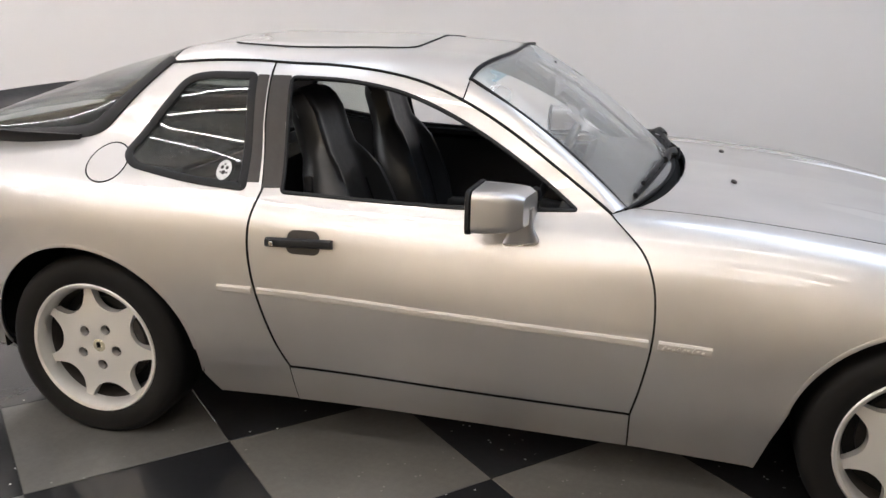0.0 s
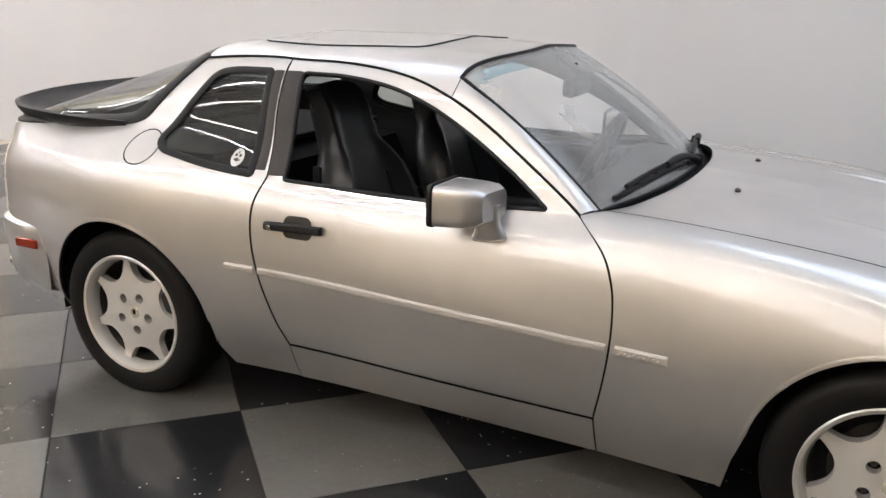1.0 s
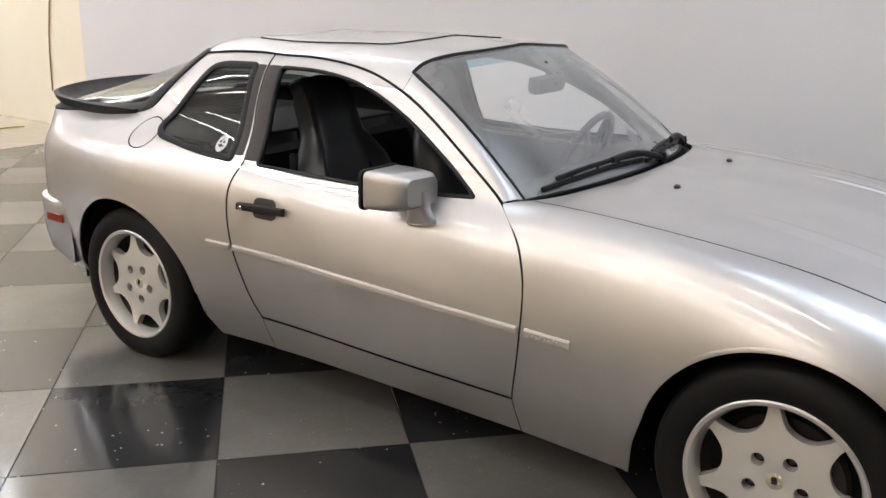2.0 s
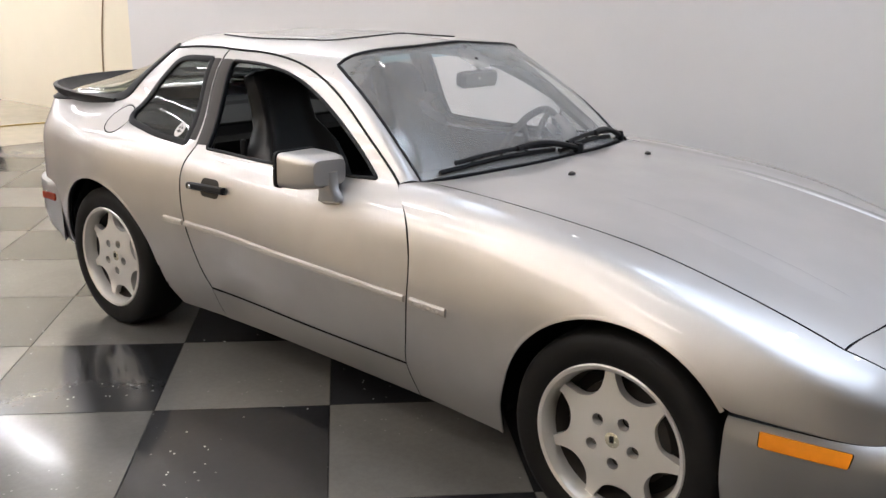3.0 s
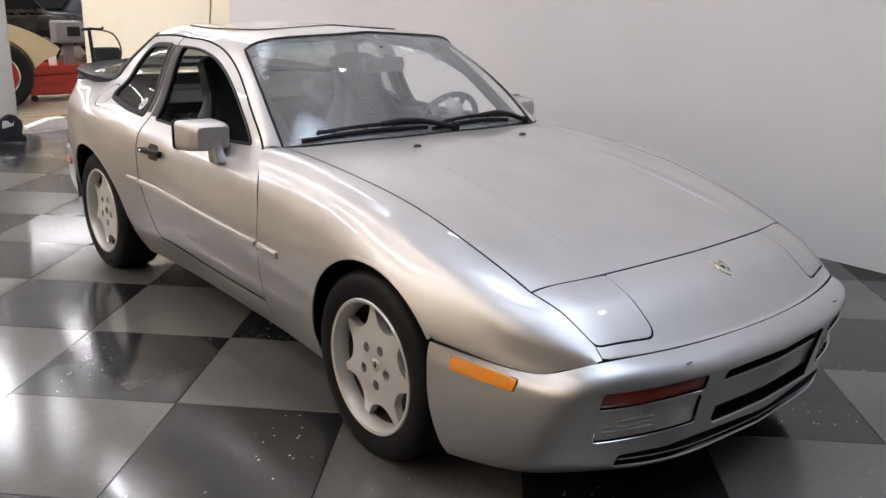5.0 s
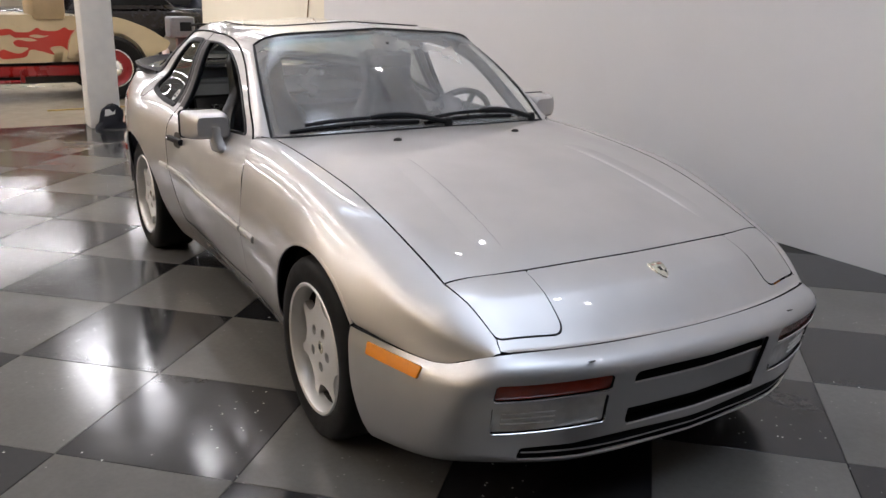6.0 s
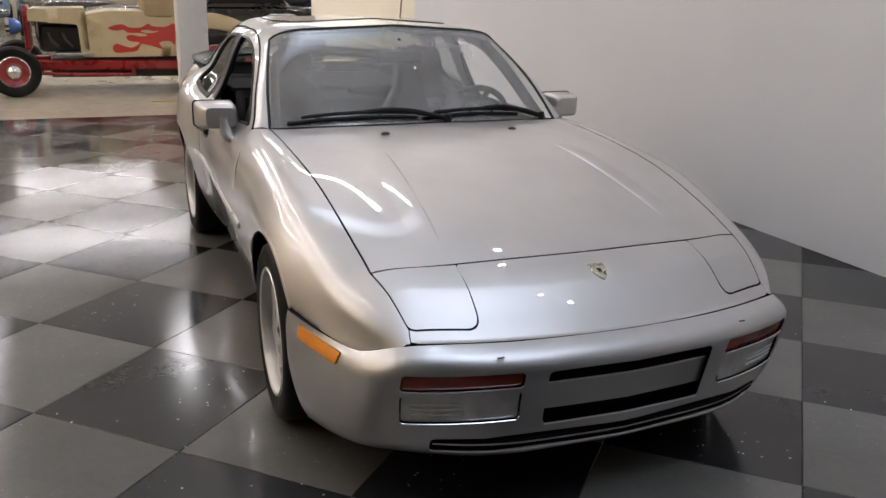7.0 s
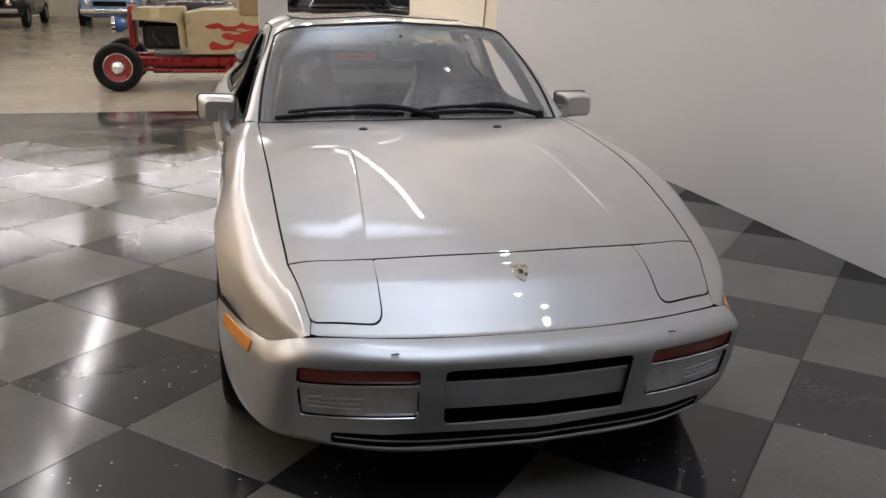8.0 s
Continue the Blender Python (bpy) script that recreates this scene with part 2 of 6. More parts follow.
def loft(rings, caps=True, closed=True):
    n = len(rings[0])
    v = [tuple(p) for r in rings for p in r]
    f = []
    for i in range(len(rings) - 1):
        for q in range(n if closed else n - 1):
            f.append((i * n + q, i * n + (q + 1) % n, (i + 1) * n + (q + 1) % n, (i + 1) * n + q))
    if caps and closed:
        f += [tuple(range(n - 1, -1, -1)), tuple((len(rings) - 1) * n + q for q in range(n))]
    return v, f


def oval(c, a, b, u, w, n=20, power=3.0):
    """A superellipse ring round c with half axes a along u and b along w."""
    c, u, w = Vector(c), Vector(u), Vector(w)
    out = []
    for q in range(n):
        t = 2 * math.pi * q / n
        ct, st = math.cos(t), math.sin(t)
        out.append(tuple(c + u * a * math.copysign(abs(ct) ** (2 / power), ct) + w * b * math.copysign(abs(st) ** (2 / power), st)))
    return out


def catmull(pts, step=0.015, closed=False):
    """A smooth line through 2D or 3D points."""
    p = [np.array(q, float) for q in pts]
    n = len(p)
    out = []
    for i in range(n if closed else n - 1):
        if closed:
            a, b, c, d = p[i - 1], p[i], p[(i + 1) % n], p[(i + 2) % n]
        else:
            b, c = p[i], p[i + 1]
            a = p[i - 1] if i else 2 * b - c
            d = p[i + 2] if i + 2 < n else 2 * c - b
        k = max(1, int(np.linalg.norm(c - b) / step))
        for s in range(k):
            t = s / k
            out.append(0.5 * ((2 * b) + (c - a) * t + (2 * a - 5 * b + 4 * c - d) * t * t + (3 * b - a - 3 * c + d) * t ** 3))
    if not closed:
        out.append(p[-1])
    return out


def straight(pts, step=0.015, closed=False):
    out = []
    n = len(pts)
    for i in range(n if closed else n - 1):
        a, b = np.array(pts[i], float), np.array(pts[(i + 1) % n], float)
        k = max(1, int(np.linalg.norm(b - a) / step))
        out += [a + (b - a) * s / k for s in range(k)]
    if not closed:
        out.append(np.array(pts[-1], float))
    return out


def rounded(pts, r, seg=6):
    """A closed outline with its corners rounded; r: one radius or one for each corner."""
    n = len(pts)
    rs = [r] * n if np.isscalar(r) else r
    out = []
    for i in range(n):
        a, b, c = (np.array(pts[k % n], float) for k in (i - 1, i, i + 1))
        if rs[i] <= 0:
            out.append(b)
            continue
        d1, d2 = a - b, c - b
        l1, l2 = np.linalg.norm(d1), np.linalg.norm(d2)
        q = min(rs[i], 0.48 * l1, 0.48 * l2)
        p1, p2 = b + d1 / l1 * q, b + d2 / l2 * q
        for k in range(seg + 1):
            t = k / seg
            out.append((1 - t) ** 2 * p1 + 2 * t * (1 - t) * b + t * t * p2)
    return out


def inside(poly, pts):
    x, y = pts[:, 0], pts[:, 1]
    ok = np.zeros(len(pts), bool)
    q = np.roll(poly, 1, 0)
    for (x1, y1), (x2, y2) in zip(poly, q):
        hit = ((y1 > y) != (y2 > y)) & (x < (x2 - x1) * (y - y1) / (y2 - y1 + 1e-15) + x1)
        ok ^= hit
    return ok


def inset(loop, g):
    """Moves a closed outline inwards by g."""
    p = np.array(loop, float)
    t = np.roll(p, -1, 0) - np.roll(p, 1, 0)
    t /= np.linalg.norm(t, axis=1)[:, None] + 1e-12
    area = np.sum(p[:, 0] * np.roll(p[:, 1], -1) - np.roll(p[:, 0], -1) * p[:, 1])
    n = np.stack([-t[:, 1], t[:, 0]], 1) * (1 if area > 0 else -1)
    return p + n * g


def fill2d(loop, holes=(), cell=0.03):
    """Triangles that fill an outline with holes: points, faces, number of edge points, rings."""
    from mathutils import geometry
    rings = [np.array(loop, float)] + [np.array(h, float) for h in holes]
    edge = np.concatenate(rings)
    lo, hi = rings[0].min(0), rings[0].max(0)
    gx, gy = np.arange(lo[0] + cell / 2, hi[0], cell), np.arange(lo[1] + cell / 2, hi[1], cell)
    if len(gx) and len(gy):
        g = np.stack(np.meshgrid(gx, gy), -1).reshape(-1, 2)
        g = g[inside(rings[0], g)]
        for h in rings[1:]:
            g = g[~inside(h, g)]
        if len(g):
            d = np.full(len(g), 9.0)
            for i in range(0, len(edge), 64):
                d = np.minimum(d, np.linalg.norm(g[:, None] - edge[None, i:i + 64], axis=2).min(1))
            g = g[d > cell * 0.55]
    else:
        g = np.zeros((0, 2))
    pts = np.concatenate([edge, g])
    seg, k, loops = [], 0, []
    for r in rings:
        ids = list(range(k, k + len(r)))
        loops.append(ids)
        seg += [(ids[i], ids[(i + 1) % len(ids)]) for i in range(len(ids))]
        k += len(r)
    v, e, f, ov, oe, of = geometry.delaunay_2d_cdt([Vector(p) for p in pts], seg, [], 0, 1e-7)
    vv = np.array([tuple(p) for p in v])
    back = {}
    for i, src in enumerate(ov):
        for q in src:
            back[q] = i
    tri = np.array([t for t in f if len(t) == 3])
    c = vv[tri].mean(1)
    keep = inside(rings[0], c)
    for h in rings[1:]:
        keep &= ~inside(h, c)
    return vv, [tuple(int(q) for q in t) for t in tri[keep]], [[back[q] for q in ids] for ids in loops]


def plate(loop, holes, thick, place, cell=0.03):
    """A flat or shaped plate: place(a, b, depth) gives its points; depth 0 is the face, thick the back."""
    vv, tri, loops = fill2d(loop, holes, cell)
    n = len(vv)
    v = [place(a, b, 0.0) for a, b in vv] + [place(a, b, thick) for a, b in vv]
    f = list(tri) + [tuple(q + n for q in reversed(t)) for t in tri]
    for ids in loops:
        for i in range(len(ids)):
            a, b = ids[i], ids[(i + 1) % len(ids)]
            k = len(v)
            v += [v[a], v[b], v[b + n], v[a + n]]
            f.append((k, k + 1, k + 2, k + 3))
    bm = bmesh.new()
    bv = [bm.verts.new(p) for p in v]
    for q in f:
        try:
            bm.faces.new([bv[i] for i in q])
        except ValueError:
            pass
    bmesh.ops.remove_doubles(bm, verts=bm.verts[:], dist=1e-6)
    bmesh.ops.recalc_face_normals(bm, faces=bm.faces[:])
    bm.verts.index_update()
    g = [tuple(q.co) for q in bm.verts], [tuple(q.index for q in fc.verts) for fc in bm.faces]
    bm.free()
    return g


class Cubic:
    """A natural cubic through values at knots."""

    def __init__(self, t, v):
        self.t, self.v = np.array(t, float), np.array(v, float)
        self.op = Cubic.operator(self.t)
        self.m = self.op @ self.v

    @staticmethod
    def operator(t):
        n = len(t)
        h = np.diff(t)
        a, b = np.eye(n), np.zeros((n, n))
        for i in range(1, n - 1):
            a[i, i - 1], a[i, i], a[i, i + 1] = h[i - 1], 2 * (h[i - 1] + h[i]), h[i]
            b[i, i - 1], b[i, i], b[i, i + 1] = 6 / h[i - 1], -6 / h[i - 1] - 6 / h[i], 6 / h[i]
        return np.linalg.solve(a, b)

    def __call__(self, x):
        x = np.asarray(x, float)
        c = np.clip(x, self.t[0], self.t[-1])
        i = np.clip(np.searchsorted(self.t, c, side="right") - 1, 0, len(self.t) - 2)
        h = self.t[i + 1] - self.t[i]
        a, b = (self.t[i + 1] - c) / h, (c - self.t[i]) / h
        return a * self.v[i] + b * self.v[i + 1] + ((a ** 3 - a) * self.m[i] + (b ** 3 - b) * self.m[i + 1]) * h * h / 6


class Skin:
    """A body surface: lines that run along the car, joined by smooth sections. u runs along, s round the section."""
    extra = None

    def __init__(self, lines, s, bow=None):
        self.y = [Cubic(t, y) for t, y, z in lines]
        self.z = [Cubic(t, z) for t, y, z in lines]
        self.s = np.array(s, float)
        self.op = Cubic.operator(self.s)
        self.bow = bow or (lambda u: 0 * u)

    def at(self, u, s):
        u, s = np.atleast_1d(np.asarray(u, float)), np.atleast_1d(np.asarray(s, float))
        u, s = np.broadcast_arrays(u, s)
        c = np.clip(s, self.s[0], self.s[-1])
        i = np.clip(np.searchsorted(self.s, c, side="right") - 1, 0, len(self.s) - 2)
        h = self.s[i + 1] - self.s[i]
        a, b = (self.s[i + 1] - c) / h, (c - self.s[i]) / h
        r = np.arange(len(u))
        got = []
        for fs in (self.y, self.z):
            p = np.stack([f(u) for f in fs], 1)
            m = p @ self.op.T
            got.append(a * p[r, i] + b * p[r, i + 1] + ((a ** 3 - a) * m[r, i] + (b ** 3 - b) * m[r, i + 1]) * h * h / 6)
        y, z = got
        if self.extra is not None:
            z = z + self.extra(u, y)
        return np.stack([u - self.bow(u) * y * y, y, z], 1)

    def normal(self, u, s, e=0.003):
        u, s = np.asarray(u, float), np.asarray(s, float)
        s0, s1 = np.clip(s - e, self.s[0], self.s[-1]), np.clip(s + e, self.s[0], self.s[-1])
        n = np.cross(self.at(u, s1) - self.at(u, s0), self.at(u + e, s) - self.at(u - e, s))
        return n / (np.linalg.norm(n, axis=1)[:, None] + 1e-12)

    def find(self, x, value, axis, lo, hi):
        """u and s where the surface has that x and that y (axis 1) or z (axis 2), s between lo and hi."""
        g = np.linspace(lo, hi, 160)
        u = np.full(160, float(x))
        for _ in range(5):
            p = self.at(u, g)
            u = x + self.bow(u) * p[:, 1] ** 2
        p = self.at(u, g)
        d = p[:, axis] - value
        k = np.where(d[:-1] * d[1:] <= 0)[0]
        if len(k):
            k = k[0]
            w = d[k] / (d[k] - d[k + 1] + 1e-15)
            return np.array((u[k] + w * (u[k + 1] - u[k]), g[k] + w * (g[k + 1] - g[k])))
        k = int(np.argmin(abs(d)))
        return np.array((u[k], g[k]))

    def side(self, pts, hi=None):
        return [self.find(x, z, 2, self.s[0], hi or self.top) for x, z in pts]

    def upper(self, pts, lo=None):
        return [self.find(x, y, 1, lo or self.top0, self.s[-1]) for x, y in pts]


def panel(skin, loop, holes=(), gap=0.0025, cell=0.03, depth=0.018, lift=0.0, mirror=False, flip=False):
    """A sheet cut out of a skin, with turned-in edges: vertices, faces, normals. mirror: both halves in one; flip: the car's left."""
    loop = np.array(loop, float)
    if mirror:
        axis = 1 if loop[np.abs(skin.at(loop[:, 0], loop[:, 1])[:, 1]) < 1.5e-3][:, 0].std() > 0.02 else 0
        mid = np.abs(skin.at(loop[:, 0], loop[:, 1])[:, 1]) < 1.5e-3
        keep = loop[mid, axis]
        loop = inset(loop, gap)
        loop[mid, axis] = keep
    else:
        loop = inset(loop, gap)
    holes = [inset(h, -gap) for h in holes]
    vv, tri, loops = fill2d(loop, holes, cell)
    p, nm = skin.at(vv[:, 0], vv[:, 1]), skin.normal(vv[:, 0], vv[:, 1])
    if mirror:
        mid = np.abs(p[:, 1]) < 1e-4
        p[mid, 1], nm[mid, 1] = 0, 0
    p = p + nm * lift
    v, n, f = [tuple(q) for q in p], [tuple(q) for q in nm], []
    for a, b, c in tri:
        fn = np.cross(p[b] - p[a], p[c] - p[a])
        f.append((a, b, c) if fn @ nm[a] > 0 else (a, c, b))
    tops = len(f)
    for ids in loops:
        k = len(v)
        for q in ids:
            o = p[q] - nm[q] * depth
            v += [tuple(p[q]), tuple(o)]
            n += [tuple(nm[q])] * 2
        for i in range(len(ids)):
            j = (i + 1) % len(ids)
            a, b = ids[i], ids[j]
            if mirror and p[a][1] == 0 and p[b][1] == 0:
                continue
            f.append((k + 2 * i, k + 2 * i + 1, k + 2 * j + 1, k + 2 * j))
            e = p[b] - p[a]
            out = np.cross(e, nm[a])
            out = out / (np.linalg.norm(out) + 1e-12)
            for q in (k + 2 * i, k + 2 * i + 1):
                n[q] = tuple(0.25 * np.array(n[q]) + 0.97 * out)
    v = [(x, -y, z) for x, y, z in v]
    n = [(x, -y, z) for x, y, z in n]
    f = [tuple(reversed(q)) for q in f]
    if mirror:
        k = len(v)
        same = {i: i for i in range(k) if v[i][1] == 0}
        v2, idx = list(v), {}
        n2 = list(n)
        for i in range(k):
            if i in same:
                idx[i] = i
            else:
                idx[i] = len(v2)
                v2.append((v[i][0], -v[i][1], v[i][2]))
                n2.append((n[i][0], -n[i][1], n[i][2]))
        rim = [k >= tops for k in range(len(f))] * 2
        f = f + [tuple(idx[i] for i in reversed(q)) for q in f]
        v, n = v2, n2
    else:
        rim = [k >= tops for k in range(len(f))]
    if flip:
        v = [(x, -y, z) for x, y, z in v]
        n = [(x, -y, z) for x, y, z in n]
        f = [tuple(reversed(q)) for q in f]
    return v, f, n, rim


def sheet(name, skin, loop, mat, parent, label="", **kw):
    v, f, n, rim = panel(skin, loop, **kw)
    ob = part(name, (v, f), mat, parent, label, normals=n)
    # turned-in edges of painted panels are coloured black, as shade in the gaps
    if mat in (PAINT, BUMPERPAINT):
        ob.data.materials.append(GAP)
        ob.data.polygons.foreach_set("material_index", [int(r) for r in rim])
    return ob


def strip(skin, line, width, height, sink=0.004, flip=False, closed=False, lift=0.0, taper=False):
    """A raised bar along a line on a skin, with a rounded section."""
    q = np.array(line, float)
    p, nm = skin.at(q[:, 0], q[:, 1]), skin.normal(q[:, 0], q[:, 1])
    t = np.roll(p, -1, 0) - np.roll(p, 1, 0) if closed else np.gradient(p, axis=0)
    t /= np.linalg.norm(t, axis=1)[:, None] + 1e-12
    c = np.cross(nm, t)
    prof = [(-0.5, -sink), (-0.5, height * 0.45), (-0.32, height * 0.92), (0, height), (0.32, height * 0.92), (0.5, height * 0.45), (0.5, -sink)]
    rings = []
    for i in range(len(p)):
        rings.append([tuple(p[i] + c[i] * a * width + nm[i] * (b + lift)) for a, b in prof])
    if closed:
        rings.append(rings[0])
    v, f = loft(rings, caps=not closed)
    v = [(x, -y, z) for x, y, z in v] if not flip else v
    bm = bmesh.new()
    bv = [bm.verts.new(x) for x in v]
    for fc in f:
        try:
            bm.faces.new([bv[i] for i in fc])
        except ValueError:
            pass
    bmesh.ops.remove_doubles(bm, verts=bm.verts[:], dist=1e-6)
    bmesh.ops.recalc_face_normals(bm, faces=bm.faces[:])
    return bm


# ---------------------------------------------------------------- the silver sports coupe
class Wrap(Skin):
    """A skin that wraps round the nose: its lines are at heights, u runs from the middle to the wheel arch."""

    def __init__(self, lines, s, u):
        self.x, self.y, self.z = ([Cubic(u, ln[k]) for ln in lines] for k in range(3))
        self.s = np.array(s, float)
        self.op = Cubic.operator(self.s)
        gu, gs = np.meshgrid(np.linspace(u[0], u[-1], 120), np.linspace(s[0], s[-1], 60))
        self.grid = np.stack([gu.ravel(), gs.ravel()], 1)
        self.gp = self.at(self.grid[:, 0], self.grid[:, 1])

    def at(self, u, s):
        u, s = np.broadcast_arrays(np.atleast_1d(np.asarray(u, float)), np.atleast_1d(np.asarray(s, float)))
        c = np.clip(s, self.s[0], self.s[-1])
        i = np.clip(np.searchsorted(self.s, c, side="right") - 1, 0, len(self.s) - 2)
        h = self.s[i + 1] - self.s[i]
        a, b = (self.s[i + 1] - c) / h, (c - self.s[i]) / h
        r = np.arange(len(u))
        got = []
        for fs in (self.x, self.y, self.z):
            p = np.stack([f(u) for f in fs], 1)
            m = p @ self.op.T
            got.append(a * p[r, i] + b * p[r, i + 1] + ((a ** 3 - a) * m[r, i] + (b ** 3 - b) * m[r, i + 1]) * h * h / 6)
        return np.stack(got, 1)

    def near(self, pts, axes):
        """u and s where two coordinates have the given values."""
        out = []
        for p in pts:
            q = self.grid[np.argmin(((self.gp[:, axes] - np.array(p)) ** 2).sum(1))].copy()
            for _ in range(6):
                c = self.at([q[0], q[0] + 1e-3, q[0]], [q[1], q[1], q[1] + 1e-3])[:, axes]
                j = np.stack([(c[1] - c[0]) / 1e-3, (c[2] - c[0]) / 1e-3], 1)
                st = np.linalg.lstsq(j, np.array(p) - c[0], rcond=None)[0]
                q = q + np.clip(st, -0.05, 0.05)
                q[0], q[1] = np.clip(q[0], 0, self.x[0].t[-1]), np.clip(q[1], self.s[0], self.s[-1])
            out.append(q)
        return out


WF, WR, HUB, TYRE_R = 0.015, -2.41, 0.296, 0.304   # axles along x, hub height, tyre radius

# lines along the side: sill, door foot, lower side, moulding, upper side, shoulder
XS = [-3.175, -3.04, -2.8, -2.41, -2.05, -1.75, -1.3, -0.75]
SIDE_B = [
    (XS, [0.57, 0.665, 0.72, 0.745, 0.72, 0.70, 0.70, 0.712], [0.30, 0.26, 0.22, 0.18, 0.153, 0.153, 0.152, 0.148]),
    (XS, [0.63, 0.71, 0.775, 0.82, 0.79, 0.765, 0.775, 0.787], [0.36, 0.33, 0.30, 0.295, 0.295, 0.295, 0.29, 0.288]),
    (XS, [0.655, 0.735, 0.80, 0.852, 0.82, 0.795, 0.805, 0.822], [0.44, 0.43, 0.42, 0.42, 0.42, 0.42, 0.42, 0.42]),
    (XS, [0.66, 0.745, 0.812, 0.868, 0.838, 0.812, 0.824, 0.838], [0.55, 0.55, 0.55, 0.55, 0.55, 0.55, 0.54, 0.53]),
    (XS, [0.655, 0.743, 0.812, 0.867, 0.837, 0.808, 0.814, 0.828], [0.68, 0.68, 0.68, 0.68, 0.68, 0.68, 0.665, 0.65]),
    (XS, [0.64, 0.730, 0.799, 0.850, 0.818, 0.788, 0.780, 0.796], [0.77, 0.785, 0.79, 0.79, 0.785, 0.775, 0.77, 0.765]),
    (XS, [0.60, 0.690, 0.756, 0.794, 0.765, 0.737, 0.730, 0.724], [0.835, 0.865, 0.872, 0.872, 0.862, 0.846, 0.84, 0.845]),
]
XU = [-3.175, -3.04, -2.8, -2.41, -2.2, -1.9, -1.5, -1.2, -0.75]
UPPER_B = [
    (XU, [0.58, 0.665, 0.69, 0.70, 0.70, 0.69, 0.69, 0.688, 0.685], [0.87, 0.915, 0.928, 0.945, 0.945, 0.935, 0.93, 0.93, 0.93]),
    (XU, [0.50, 0.62, 0.645, 0.652, 0.645, 0.64, 0.638, 0.632, 0.63], [0.89, 0.935, 0.955, 1.01, 1.05, 1.05, 1.05, 1.05, 1.05]),
    (XU, [0.42, 0.55, 0.585, 0.60, 0.586, 0.588, 0.584, 0.572, 0.565], [0.90, 0.95, 0.985, 1.065, 1.14, 1.15, 1.15, 1.15, 1.15]),
    (XU, [0.35, 0.47, 0.51, 0.53, 0.535, 0.54, 0.54, 0.535, 0.53], [0.91, 0.96, 1.01, 1.11, 1.192, 1.198, 1.198, 1.19, 1.18]),
    (XU, [0.20, 0.28, 0.30, 0.32, 0.33, 0.33, 0.33, 0.33, 0.33], [0.915, 0.975, 1.06, 1.175, 1.232, 1.243, 1.246, 1.232, 1.20]),
    (XU, [0.0] * 9, [0.92, 0.985, 1.085, 1.20, 1.248, 1.262, 1.265, 1.25, 1.22]),
]
REAR = Skin(SIDE_B + UPPER_B, [0, 0.115, 0.245, 0.375, 0.50, 0.60, 0.685, 0.78, 0.905, 1.015, 1.085, 1.30, 1.63])
REAR.top, REAR.top0 = 1.085, 0.98

UF = [-1.0, -0.75, -0.4, 0.0, 0.4, 0.6, 0.747, 0.83]
UH = [-1.0, -0.6, -0.4, 0.0, 0.3, 0.6, 0.72, 0.83]
FRONT = Skin([
    (UF, [0.705, 0.712, 0.738, 0.76, 0.77, 0.75, 0.70, 0.64], [0.151, 0.148, 0.145, 0.15, 0.16, 0.18, 0.19, 0.20]),
    (UF, [0.782, 0.787, 0.805, 0.83, 0.815, 0.78, 0.715, 0.645], [0.289, 0.288, 0.29, 0.29, 0.29, 0.29, 0.29, 0.29]),
    (UF, [0.816, 0.822, 0.832, 0.853, 0.845, 0.797, 0.725, 0.648], [0.42, 0.42, 0.42, 0.42, 0.42, 0.405, 0.40, 0.395]),
    (UF, [0.833, 0.838, 0.842, 0.862, 0.85, 0.797, 0.725, 0.648], [0.535, 0.53, 0.53, 0.54, 0.505, 0.470, 0.456, 0.452]),
    (UF, [0.822, 0.828, 0.832, 0.848, 0.83, 0.79, 0.716, 0.645], [0.657, 0.65, 0.645, 0.648, 0.585, 0.518, 0.484, 0.472]),
    (UF, [0.788, 0.796, 0.80, 0.805, 0.795, 0.774, 0.708, 0.639], [0.768, 0.765, 0.75, 0.728, 0.645, 0.575, 0.519, 0.489]),
    (UF, [0.727, 0.724, 0.732, 0.741, 0.738, 0.732, 0.687, 0.627], [0.842, 0.845, 0.825, 0.777, 0.688, 0.619, 0.550, 0.506]),
    (UH, [0.668, 0.664, 0.663, 0.66, 0.655, 0.647, 0.635, 0.612], [0.852, 0.848, 0.834, 0.788, 0.731, 0.643, 0.585, 0.512]),
    (UH, [0.52, 0.52, 0.52, 0.52, 0.52, 0.52, 0.515, 0.50], [0.867, 0.859, 0.846, 0.798, 0.739, 0.654, 0.596, 0.513]),
    (UH, [0.30] * 8, [0.881, 0.870, 0.856, 0.807, 0.747, 0.661, 0.602, 0.514]),
    (UH, [0.0] * 8, [0.885, 0.876, 0.861, 0.811, 0.750, 0.664, 0.605, 0.516]),
], [0, 0.115, 0.25, 0.36, 0.475, 0.585, 0.685, 0.757, 0.90, 1.12, 1.42], bow=lambda u: 0.27 * np.clip((u + 0.15) / 0.75, 0, 1) ** 2 * (3 - 2 * np.clip((u + 0.15) / 0.75, 0, 1)))
FRONT.top, FRONT.top0 = 0.70, 0.66


def nose_bend(u, y):
    """The slight break where the hood meets the nose."""
    return 0.0075 * np.clip(1 - np.abs(u - 0.70) / 0.10, 0, 1) * np.clip((0.745 - np.abs(y)) / 0.07, 0, 1)


FRONT.extra = nose_bend

